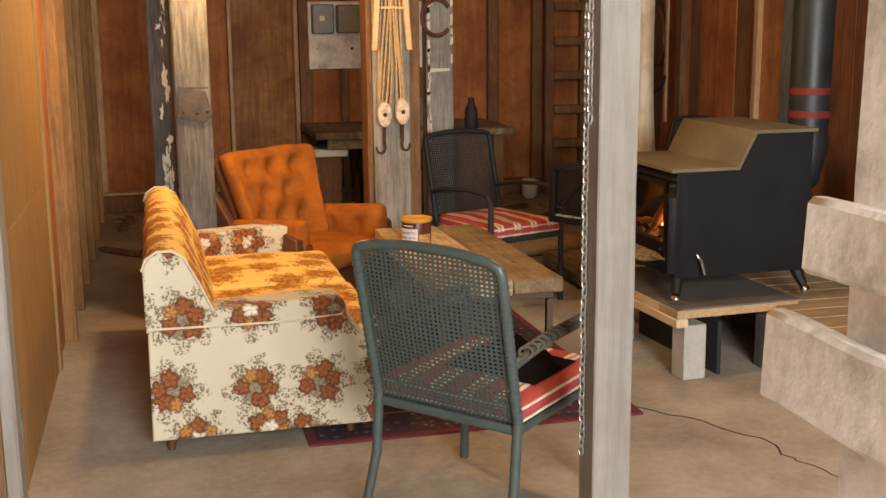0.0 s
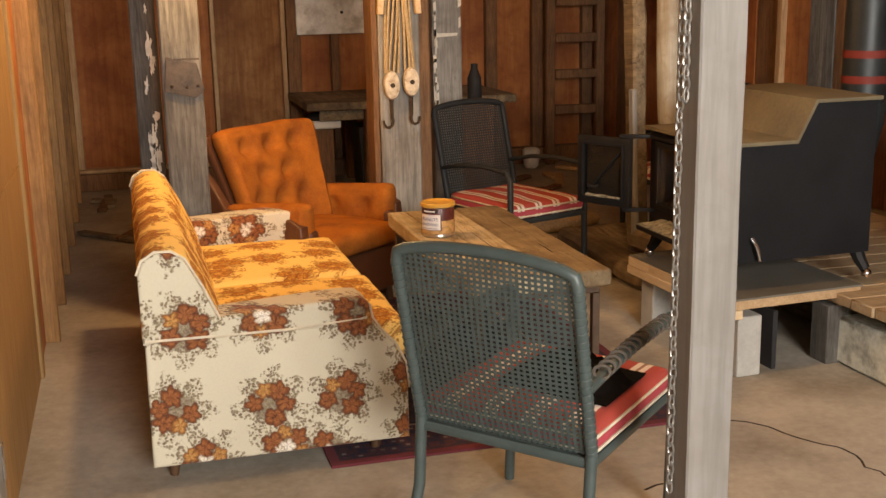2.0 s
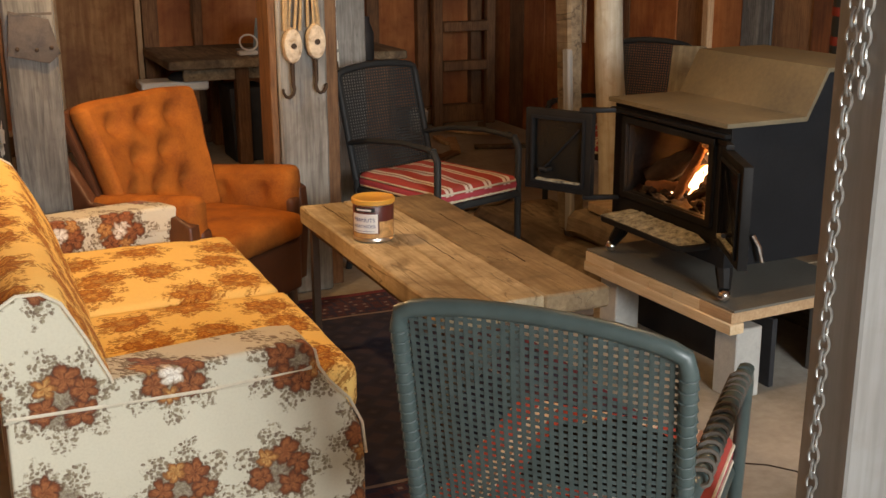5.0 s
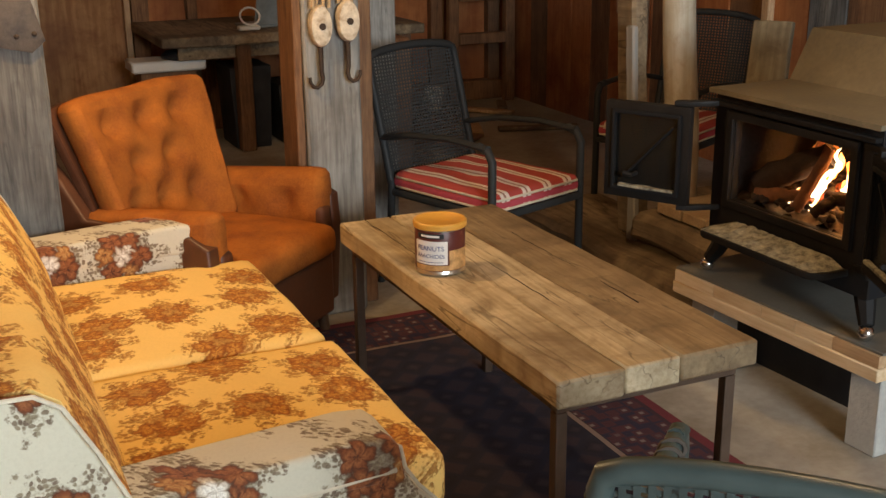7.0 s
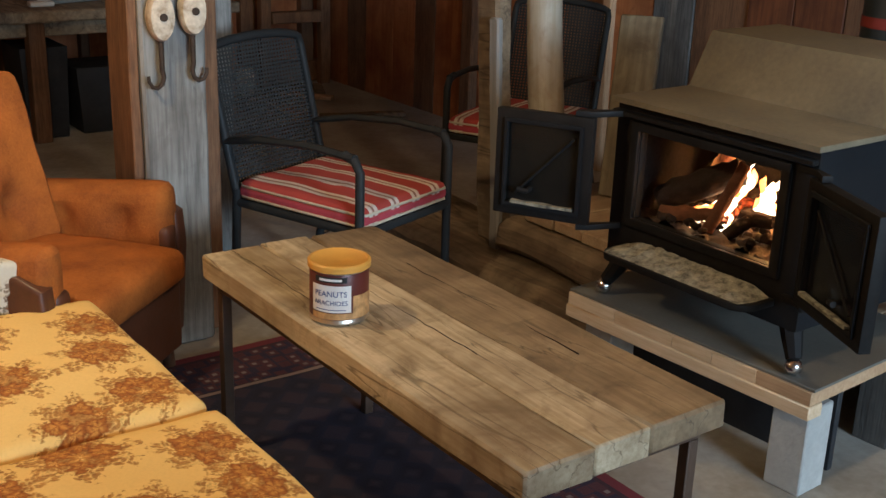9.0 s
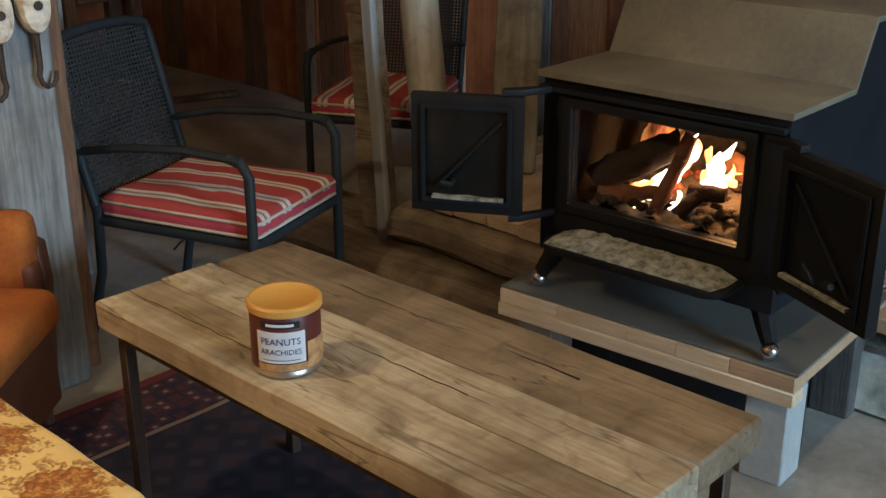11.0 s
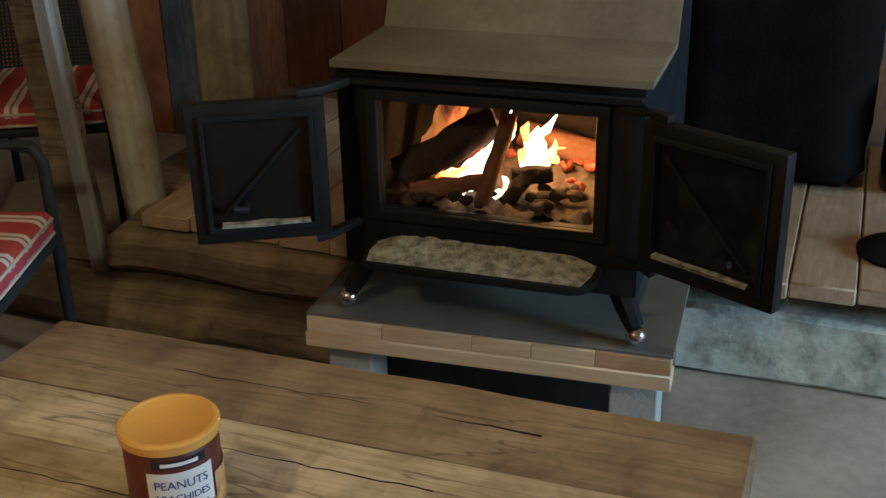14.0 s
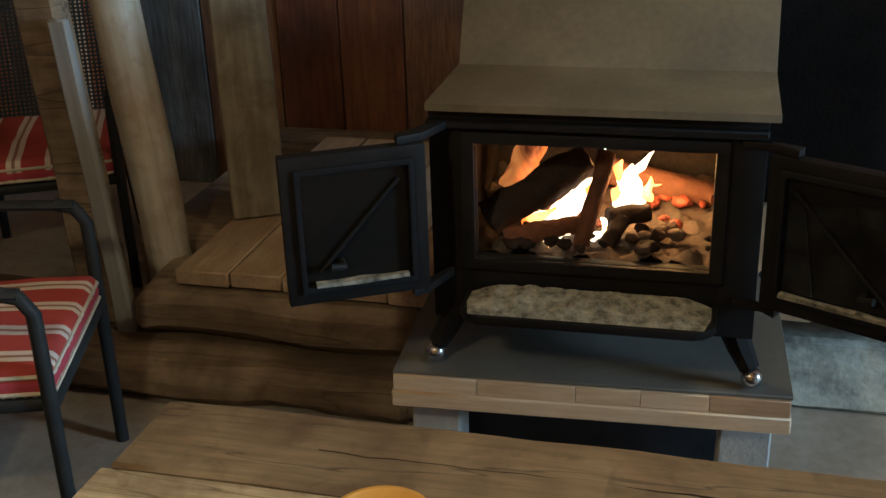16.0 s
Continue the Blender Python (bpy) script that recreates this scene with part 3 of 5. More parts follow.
studs = thing("wall_studs", pose(LEFT, 0, 0), "bare brown wall studs with dark board between", "studs", "", "structure")
for y in (5.35, 5.95, 6.55, 7.25, 7.95, 8.65):
    part("stud", timber(-0.02, 0.05, y, y + 0.05, 0, TOP, 0.003, 0.3, 0.004, y), STUD_WARM, studs)
part("board", box(-0.022, -0.008, 4.96, BACK, 0, TOP, 0), PANEL, studs)

# north wall: panels between pale battens on a sill
north = thing("plywood_panels", pose(0, BACK, 0), "aged reddish plywood panels between pale wooden battens", "wall lining", "", "structure")
edges = (-0.44, 0.60, 1.12, 1.50, 2.10, 2.75, 3.25, 3.69)
for i, (a, b) in enumerate(zip(edges, edges[1:])):
    part("panel", box(a + 0.02, b - 0.02, 0.005, 0.028, 0.13, TOP, 0.002), PANEL_TAN if i in (1,) else PANEL, north)
for x, w, mat in ((-0.40, 0.05, BATTEN), (0.60, 0.03, BATTEN), (1.115, 0.035, BATTEN), (1.19, 0.10, STUD), (1.50, 0.06, STUD), (2.10, 0.05, STUD), (2.74, 0.09, STUD), (3.13, 0.10, STUD), (3.55, 0.09, STUD)):
    part("batten", timber(x - w / 2, x + w / 2, -0.06, 0.006, 0.13, TOP, 0.003, 0.4, 0.003, x), mat, north)
part("sill", timber(LEFT, RIGHT, -0.09, 0.03, 0, 0.13, 0.005, 0.3), STUD, north)
part("sill_cap", timber(LEFT, 1.0, -0.10, 0.004, 0.131, 0.16, 0.003, 0.3), BATTEN, north)

# east wall boards
east = thing("wall_boards", pose(RIGHT, 0, 0), "upright orange-brown boards with grey strips on the wall", "wall boards", "", "structure")
y = 2.0
k = 0
rnd = random.Random(4)
while y < BACK - 0.05:
    w = rnd.uniform(0.16, 0.30)
    # boards up to y 5.9 get the darker red
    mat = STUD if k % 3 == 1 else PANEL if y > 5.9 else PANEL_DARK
    if 6.15 < y + w / 2 < 6.40:
        mat = MID_GREY_TIMBER
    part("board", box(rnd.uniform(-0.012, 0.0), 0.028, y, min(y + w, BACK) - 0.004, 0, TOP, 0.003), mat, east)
    y += w
    k += 1
part("batten", timber(-0.04, 0.0, 6.50, 6.56, 0, TOP, 0.003, 0.3), BATTEN, east)
part("batten", timber(-0.06, 0.0, 7.52, 7.62, 0, TOP, 0.003, 0.3), STUD, east)

# raised edge of timbers and concrete beside the hearth
tim = thing("retaining_timbers", pose(0, 0, 0), "two stacked old timbers edging the raised floor", "timbers", "", "structure")
part("lower_timber", timber(2.18, 2.62, 4.84, 6.3, 0, 0.105, 0.020, 0.07, 0.03, 2), OLD_TIMBER, tim)
part("upper_timber", timber(2.30, 2.55, 4.84, 5.60, 0.112, 0.240, 0.016, 0.07, 0.03, 5), OLD_TIMBER, tim)
part("back_fill", box(2.62, RIGHT - 0.02, 4.84, 5.75, 0, 0.24, 0.01), OLD_TIMBER, tim)
solid("concrete_curb", timber(2.46, 2.66, 1.8, 4.10, 0, 0.185, 0.006, 0.12, 0.012, 9), CURB, "whitewashed chipped concrete curb under the planks", "curb", "structure")
solid("raised_floor", box(2.66, RIGHT - 0.02, 1.8, 4.83, 0, 0.24, 0.005), OLD_TIMBER, "dark raised floor behind the hearth", "floor", "structure")
deck = thing("plank_deck", pose(0, 0, 0.246), "pine planks laid across the raised floor under the stove", "planks", "", "structure")
y = 1.9
k = 0
while y < 5.36:
    w = 0.138 + 0.01 * math.sin(k * 2.1)
    x0 = 2.43 + 0.012 * math.sin(k * 5.3)
    if 4.0 < y < 4.75:
        x0 = 2.50
    elif y > 4.7:
        x0 = 2.34 + 0.012 * math.sin(k * 5.3)
    part("plank", box(x0, 3.45, y, y + w - 0.004, 0, 0.04, 0.004), PINE_X, deck)
    y += w
    k += 1


# ---- hearth and stove ----
def hearth():
    t = thing("hearth_platform", pose(1.945, 4.41, 0) @ pose(0, 0, 0, 0, 0, 3.5), "low plank hearth with a grey board top on block feet", "hearth")
    cuts = (-0.385, -0.235, -0.105, 0.02, 0.215, 0.385)
    for i, (a, b) in enumerate(zip(cuts, cuts[1:])):
        part("plank", box(0, 0.56, a, b - 0.001, 0.266, 0.300, 0.001), (PINE, BROWN_PINE, PINE, PINE, PINE)[(i + 1) % 5], t)
    part("front_strip", timber(-0.004, 0.05, -0.388, 0.388, 0.230, 0.265, 0.001, 0.2, 0.003), PINE, t)
    part("back_strip", box(0.48, 0.55, -0.38, 0.38, 0.230, 0.265, 0.003), PINE, t)
    part("top_board", box(0.006, 0.565, -0.389, 0.386, 0.3005, 0.308, 0.001), SLAB, t, "grey cement board")
    for x in (0.05, 0.44):
        for y in (-0.36, 0.26):
            # rear feet take a dark timber colour for the shade beneath the planks
            part("foot", timber(x, x + 0.10, y, y + 0.10, 0, 0.229, 0.002, 0.2, 0.004), BLOCK if x < 0.1 else DARK_GREY_TIMBER, t, "grey block foot" if x < 0.1 else "rear foot, darkened for the shade under the hearth")
    # dark sheet added to stand for the shade under the hearth
    part("kick_board", box(0.22, 0.24, -0.33, 0.36, 0, 0.228, 0.002), DARK, t, "added dark sheet for the shade under the hearth")


hearth()


def surround(x0, x1, outer, inner):
    """A flat plate with a rectangular opening: bounds as y0, y1, z0, z1."""
    own = bmesh.new()

    def ring(x, b):
        return [own.verts.new((x, y, z)) for y, z in ((b[0], b[2]), (b[1], b[2]), (b[1], b[3]), (b[0], b[3]))]
    fo, fi, bo, bi = ring(x0, outer), ring(x0, inner), ring(x1, outer), ring(x1, inner)
    for k in range(4):
        n = (k + 1) % 4
        for q in ((fo[k], fo[n], fi[n], fi[k]), (bo[k], bi[k], bi[n], bo[n]), (fo[k], bo[k], bo[n], fo[n]), (fi[k], fi[n], bi[n], bi[k])):
            own.faces.new(q)
    bmesh.ops.recalc_face_normals(own, faces=own.faces)
    sharp = [e for e in own.edges if e.calc_face_angle() > 1]
    bmesh.ops.bevel(own, geom=sharp, offset=0.003, segments=2, affect="EDGES", profile=0.6)
    return own


def stove():
    t = thing("wood_stove", pose(1.985, 4.41, 0.310) @ pose(0, 0, 0, 0, 0, 1.3), "black iron wood stove with both doors open on a fire", "stove")
    hw = 0.305
    z0, z1, z2 = 0.105, 0.535, 0.675
    body = prism([(0.0, z0), (0.60, z0), (0.60, z2), (0.345, z2), (0.275, z1), (0.0, z1)], "y", -hw, -hw + 0.02, 0.002)
    part("side_panel", body, STOVE_SIDE, t, "dark dusty steel side")
    body = prism([(0.0, z0), (0.60, z0), (0.60, z2), (0.345, z2), (0.275, z1), (0.0, z1)], "y", hw - 0.02, hw, 0.002)
    part("side_panel", body, STOVE_SIDE, t, "dark dusty steel side")
    bk = box(0.58, 0.60, -hw + 0.021, hw - 0.021, z0, z2, 0)
    box(0.02, 0.579, -hw + 0.021, hw - 0.021, z0, z0 + 0.02, 0, None, bk)
    part("shell", bk, IRON, t)
    top = prism([(-0.035, z1), (0.262, z1), (0.335, z2 + 0.002), (0.61, z2 + 0.002), (0.61, z2 + 0.016), (0.328, z2 + 0.016), (0.256, z1 + 0.014), (-0.035, z1 + 0.014)], "y", -hw - 0.017, hw - 0.002, 0.002)
    part("top_plate", top, DUST, t, "stepped steel top, brown with dust")
    # front with an opening
    ow, oz0, oz1 = 0.218, 0.240, 0.470
    part("front_plate", surround(-0.004, 0.02, (-hw, hw, z0, z1 - 0.002), (-ow, ow, oz0, oz1)), IRON, t)
    part("door_rim", surround(-0.018, -0.005, (-ow - 0.024, ow + 0.024, oz0 - 0.022, oz1 + 0.022), (-ow, ow, oz0, oz1)), IRON, t)
    part("rain_strip", box(-0.028, -0.004, -hw, hw, oz1 + 0.03, oz1 + 0.045, 0.003), IRON, t)
    # firebox lining
    li = box(0.46, 0.48, -0.265, 0.265, 0.20, 0.52, 0)
    box(0.021, 0.46, -0.285, -0.262, 0.20, 0.52, 0, None, li)
    box(0.021, 0.46, 0.262, 0.285, 0.20, 0.52, 0, None, li)
    box(0.021, 0.48, -0.285, 0.285, 0.505, 0.525, 0, None, li)
    box(0.021, 0.48, -0.285, 0.285, 0.20, 0.222, 0, None, li)
    part("firebox_lining", li, SOOT, t, "sooty firebrick lining", None)
    # ash shelf
    pts = [(0.0, -0.238)] + [(-0.115 + 0.05 * (1 - math.sin(a)), -0.238 + 0.05 * (1 - math.cos(a))) for a in (0.2, 0.6, 1.0, 1.4)] + [(-0.115 + 0.05 * (1 - math.sin(a)), 0.238 - 0.05 * (1 - math.cos(a))) for a in (1.4, 1.0, 0.6, 0.2)] + [(0.0, 0.238)]
    part("ash_shelf", prism(pts, "z", 0.148, 0.166, 0.004), IRON, t)
    a = bmesh.new()
    bmesh.ops.create_grid(a, x_segments=24, y_segments=70, size=0.5)
    for v in a.verts:
        x, y = v.co.x, v.co.y
        edge = min(1, (0.5 - abs(y)) * 9) * min(1, (0.5 + x) * 4)
        v.co = Vector((-0.06 + x * 0.098, y * (0.455 - 0.05 * max(0, -x)), 0.1675 + edge * (0.003 + 0.008 * abs(noise.noise(Vector((x * 3, y * 12, 3)))) + 0.0035 * abs(noise.noise(Vector((x * 12, y * 40, 7)))) + 0.020 * max(0, x + 0.2))))
    part("ash_spill", a, ASH, t, "heap of pale wood ash", 80)
    # legs with chrome ball feet
    for y in (-1, 1):
        for x, kx in ((0.03, -1), (0.565, 1)):
            leg = tube([(x, y * 0.262, 0.13), (x + kx * 0.012, y * 0.285, 0.075), (x + kx * 0.025, y * 0.305, 0.038)], 0.030, 8, None, False, 0.019)
            lg = part("leg", leg, IRON, t)
            part("ball_foot", ball(0.0215, (x + kx * 0.028, y * 0.309, 0.0216)), CHROME, lg, "chrome ball foot")
    # spring handle on the side
    h = tube([(0.09, -hw - 0.012, 0.20), (0.10, -hw - 0.03, 0.17), (0.115, -hw - 0.034, 0.12)], 0.008, 8)
    part("side_handle", h, CHROME, t, "chrome coil handle")
    # doors
    for s, ang, hx, hy, wide, d0, d1 in ((1, 28, -0.098, 0.290, 0.262, 0.216, 0.498), (-1, 27, -0.026, 0.314, 0.288, 0.190, 0.480)):
        m = pose(hx, s * hy, 0) @ pose(0, 0, 0, 0, 0, s * ang)
        w = wide * s

        def b(xa, xb, ya, yb, za, zb, bm=None, bev=0.004):
            return box(xa, xb, min(ya, yb), max(ya, yb), za, zb, bev, m, bm)
        f = surround(-0.014, 0.014, (min(0, w), max(0, w), d0, d1), (min(0.032 * s, w - 0.032 * s), max(0.032 * s, w - 0.032 * s), d0 + 0.034, d1 - 0.034))
        f.transform(m)
        dr = part("door", f, IRON, t, "open cast iron door")
        part("glass", b(-0.004, 0.003, 0.028 * s, w - 0.028 * s, d0 + 0.03, d1 - 0.03, None, 0), GLASS, dr, "smoked glass pane", None)
        g = surround(-0.022, -0.0145, (min(0.024 * s, w - 0.024 * s), max(0.024 * s, w - 0.024 * s), d0 + 0.022, d1 - 0.022), (min(0.034 * s, w - 0.034 * s), max(0.034 * s, w - 0.034 * s), d0 + 0.034, d1 - 0.034))
        g.transform(m)
        part("gasket", g, STOVE_SIDE, dr)
        br = [m @ Vector((-0.010, 0.05 * s, d1 - 0.06)), m @ Vector((-0.012, w - 0.06 * s, d0 + 0.06))]
        part("brace", tube(br, 0.0035, 6), STOVE_SIDE, dr)
        lt = tube([m @ Vector((-0.006, w - 0.10 * s, d0 + 0.075)), m @ Vector((-0.035, w - 0.10 * s, d0 + 0.075)), m @ Vector((-0.04, w - 0.075 * s, d0 + 0.08))], 0.007, 8)
        part("latch", lt, IRON, dr)
        ashes = b(-0.024, -0.008, 0.04 * s, w - 0.05 * s, d0 + 0.034, d0 + 0.041, None, 0)
        part("ash_line", rough(ashes, 3, 0.003, 60), ASH, dr, "line of pale ash", None)
        arm = prism([(m @ Vector((0, 0, 0)))[:2], (m @ Vector((-0.012, 0.05 * s, 0)))[:2], (m @ Vector((0.012, 0.05 * s, 0)))[:2], (0.012, s * 0.262), (-0.018, s * 0.262)], "z", d1 + 0.001, d1 + 0.016, 0.002)
        part("top_hinge", arm, IRON, t)
        arm = prism([(m @ Vector((0, 0, 0)))[:2], (m @ Vector((-0.012, 0.03 * s, 0)))[:2], (m @ Vector((0.012, 0.03 * s, 0)))[:2], (0.012, s * 0.262), (-0.018, s * 0.262)], "z", d0 - 0.016, d0 - 0.001, 0.002)
        part("bottom_hinge", arm, IRON, t)
    return t


stove()


def fire():
    """Logs, embers, ash and flames inside the firebox."""
    o = pose(1.985, 4.41, 0.310) @ pose(0, 0, 0, 0, 0, 1.3)
    zb = 0.224
    bed = bmesh.new()
    bmesh.ops.create_grid(bed, x_segments=40, y_segments=56, size=0.5)
    for v in bed.verts:
        x, y = v.co.x, v.co.y
        v.co = Vector((0.235 + x * 0.42, y * 0.515, zb + 0.004 + 0.030 * abs(noise.noise(Vector((x * 9, y * 10, 1)))) + 0.018 * abs(noise.noise(Vector((x * 24, y * 26, 5)))) + 0.05 * max(0, x + 0.1)))
    bed.transform(o)
    solid("ash_bed", bed, EMBER_ASH, "bed of grey ash on the firebox floor", "ash", "", 80)
    rr = random.Random(3)
    logs = [((0.09, 0.215, 0.282), (0.17, 0.024, 0.388), 0.036, CHAR, "charred black log lying across the fire"),
            ((0.055, 0.026, 0.246), (0.125, -0.016, 0.418), 0.0165, BARK, "scorched stick leaning over the fire"),
            ((0.050, 0.175, 0.258), (0.095, 0.030, 0.278), 0.019, BARK, "scorched split log on the ash"),
            ((0.12, -0.020, 0.285), (0.15, -0.098, 0.290), 0.018, CHAR, "charred short log over the coals"),
            ((0.07, -0.020, 0.246), (0.12, -0.050, 0.286), 0.016, CHAR, "charred log end on the ash"),
            ((0.25, 0.195, 0.285), (0.28, 0.150, 0.385), 0.030, HOT_LOG, "glowing log standing at the firebox wall"),
            ((0.33, -0.22, 0.26), (0.36, 0.02, 0.30), 0.030, BARK, "charred log at the back of the fire")]
    for a, b, r, mat, label in logs:
        pts = [Vector(a).lerp(Vector(b), k / 9) for k in range(10)]
        bm = tube(pts, r, 14)
        bm.transform(o)
        for v in bm.verts:
            v.co += noise.noise_vector(v.co * 30) * r * 0.28 + noise.noise_vector(v.co * 90) * r * 0.12
        solid("log", bm, mat, label, "log", "", 60, "logs in the fire")
    for k in range(64):
        y = rr.uniform(-0.24, 0.24)
        x = rr.uniform(0.03, 0.36)
        hot = (abs(y - 0.06) < 0.08 and x > 0.10) or (y < -0.08 and x > 0.17)
        r = rr.uniform(0.006, 0.017)
        bm = ball(r, (x, y, zb + 0.024 + r * 0.6 + 0.03 * max(0, x - 0.2)), None, (1, rr.uniform(0.7, 1.5), 0.75), 2)
        for v in bm.verts:
            v.co += noise.noise_vector(v.co * 70) * r * 0.5
        bm.transform(o)
        solid("ember" if hot else "charcoal", bm, EMBER if hot else (CHAR if k % 3 else EMBER_ASH), "glowing red ember in the ash" if hot else "lump of burnt charcoal in the ash", "ember" if hot else "charcoal", "", 60, "coals in the fire")
    tongues = [((0.15, 0.140, 0.252), (0.16, 0.060, 0.300), 0.023, FLAME), ((0.16, 0.120, 0.256), (0.17, 0.035, 0.330), 0.027, FLAME_HOT), ((0.16, 0.090, 0.258), (0.17, 0.010, 0.350), 0.031, FLAME_HOT),
               ((0.15, 0.060, 0.262), (0.17, -0.004, 0.372), 0.026, FLAME_HOT), ((0.17, 0.040, 0.300), (0.18, -0.010, 0.400), 0.018, FLAME), ((0.16, 0.020, 0.330), (0.17, -0.016, 0.412), 0.013, FLAME_HOT),
               ((0.065, 0.085, 0.240), (0.07, 0.060, 0.262), 0.019, FLAME_HOT), ((0.08, -0.004, 0.246), (0.09, -0.010, 0.290), 0.013, FLAME_HOT),
               ((0.17, -0.040, 0.285), (0.18, -0.070, 0.372), 0.034, FLAME_HOT), ((0.17, -0.050, 0.290), (0.18, -0.088, 0.408), 0.021, FLAME_HOT), ((0.18, -0.068, 0.290), (0.18, -0.098, 0.352), 0.019, FLAME),
               ((0.17, -0.030, 0.300), (0.18, -0.046, 0.390), 0.017, FLAME), ((0.19, -0.085, 0.300), (0.19, -0.108, 0.338), 0.013, FLAME)]
    for i, (a, b, r, mat) in enumerate(tongues):
        a, b = Vector(a), Vector(b)
        n = 12
        pts, own = [], bmesh.new()
        rings = []
        for k in range(n + 1):
            u = k / n
            p = a.lerp(b, u) + Vector((0.004 * math.sin(u * 7 + i), 0.010 * math.sin(u * 5 + i * 2), 0))
            w = r * min(1, 0.45 + 2.2 * u) * (1 - u) ** 0.75 * (1 + 0.25 * math.sin(u * 9 + i * 1.7)) + 0.0003
            rings.append([own.verts.new(p + Vector((math.cos(q) * w * 0.35, math.sin(q) * w * (1 + 0.3 * math.sin(3 * q + i)), 0))) for q in [2 * math.pi * j / 10 for j in range(10)]])
        for ra, rb in zip(rings, rings[1:]):
            for j in range(10):
                own.faces.new((ra[j], ra[(j + 1) % 10], rb[(j + 1) % 10], rb[j]))
        for v in own.verts:
            v.co += noise.noise_vector(v.co * 30 + Vector((i, 0, 0))) * 0.012 + noise.noise_vector(v.co * 80) * 0.004
        own.transform(o)
        solid("flame", own, mat, "yellow flame licking up between the logs", "flame", "", 80, "flames in the stove")


fire()


def stovepipe():
    t = thing("stovepipe", pose(2.78, 4.50, 0.29), "blue-black stovepipe with red bands behind the stove", "stovepipe")
    part("elbow", tube([(-0.20, 0, 0.42), (-0.08, 0, 0.42), (0, 0, 0.47), (0.02, 0, 0.56)], 0.085, 24), PIPE, t)
    part("pipe", tube([(0.02, 0, 0.55), (0.03, 0, 2.4)], 0.088, 24), PIPE, t)
    for z in (0.72, 0.82):
        part("band", tube([(0.022, 0, z), (0.022, 0, z + 0.03)], 0.0905, 24), RED, t, "red heatproof band")
    part("collar", tube([(0.02, 0, 0.60), (0.02, 0, 0.64)], 0.092, 24), PIPE, t)


stovepipe()


# ---- table and can ----
def table():
    t = thing("coffee_table", pose(1.178, 4.41, 0), "low coffee table of thick worn planks on steel legs", "table")
    pl = timber(-0.238, -0.0865, -0.592, 0.592, 0.462, 0.520, 0.003, 0.07, 0.005, 1)
    part("plank", pl, TABLE_A, t, "pale worn plank with dark stains")
    pl = timber(-0.0855, 0.041, -0.590, 0.594, 0.463, 0.5205, 0.002, 0.07, 0.004, 3)
    part("plank", pl, TABLE_A, t, "pale worn plank with a cracked end")
    pl = timber(0.0475, 0.235, -0.588, 0.585, 0.464, 0.520, 0.003, 0.07, 0.006, 6)
    part("plank", pl, TABLE_B, t, "darker rough-edged plank")
    # long drying cracks
    rr = random.Random(8)
    for x, ya, yb in ((-0.165, 0.05, 0.585), (-0.03, -0.2, 0.2), (0.14, -0.3, 0.3)):
        pts = [(x + 0.0015 * math.sin(k * 1.7) + rr.uniform(-0.002, 0.002), ya + (yb - ya) * k / 16, 0.5205) for k in range(17)]
        part("crack", tube(pts, 0.0015, 5, None, False, 0.0006), CHAR, t, "fine dark crack", None)
    for x in (-0.205, 0.195):
        for y in (-0.545, 0.545):
            part("leg", box(x - 0.0125, x + 0.0125, y - 0.0125, y + 0.0125, 0.012, 0.436, 0.002), STEEL, t)
    for y in (-0.545, 0.545):
        part("end_rail", box(-0.2175, 0.2075, y - 0.0125, y + 0.0125, 0.437, 0.461, 0.002), STEEL, t)
    for x in (-0.205, 0.195):
        part("side_rail", box(x - 0.0125, x + 0.0125, -0.532, 0.532, 0.437, 0.461, 0.002), STEEL, t)


table()


def words(text, size, m, material, parent, name="lettering"):
    cu = bpy.data.curves.new(name, "FONT")
    cu.body, cu.size, cu.align_x, cu.extrude = text, size, "CENTER", 0.0002
    tmp = new(name, cu)
    me = bpy.data.meshes.new_from_object(tmp)
    bpy.data.objects.remove(tmp)
    bm = bmesh.new()
    bm.from_mesh(me)
    bpy.data.meshes.remove(me)
    bm.transform(m)
    return bm


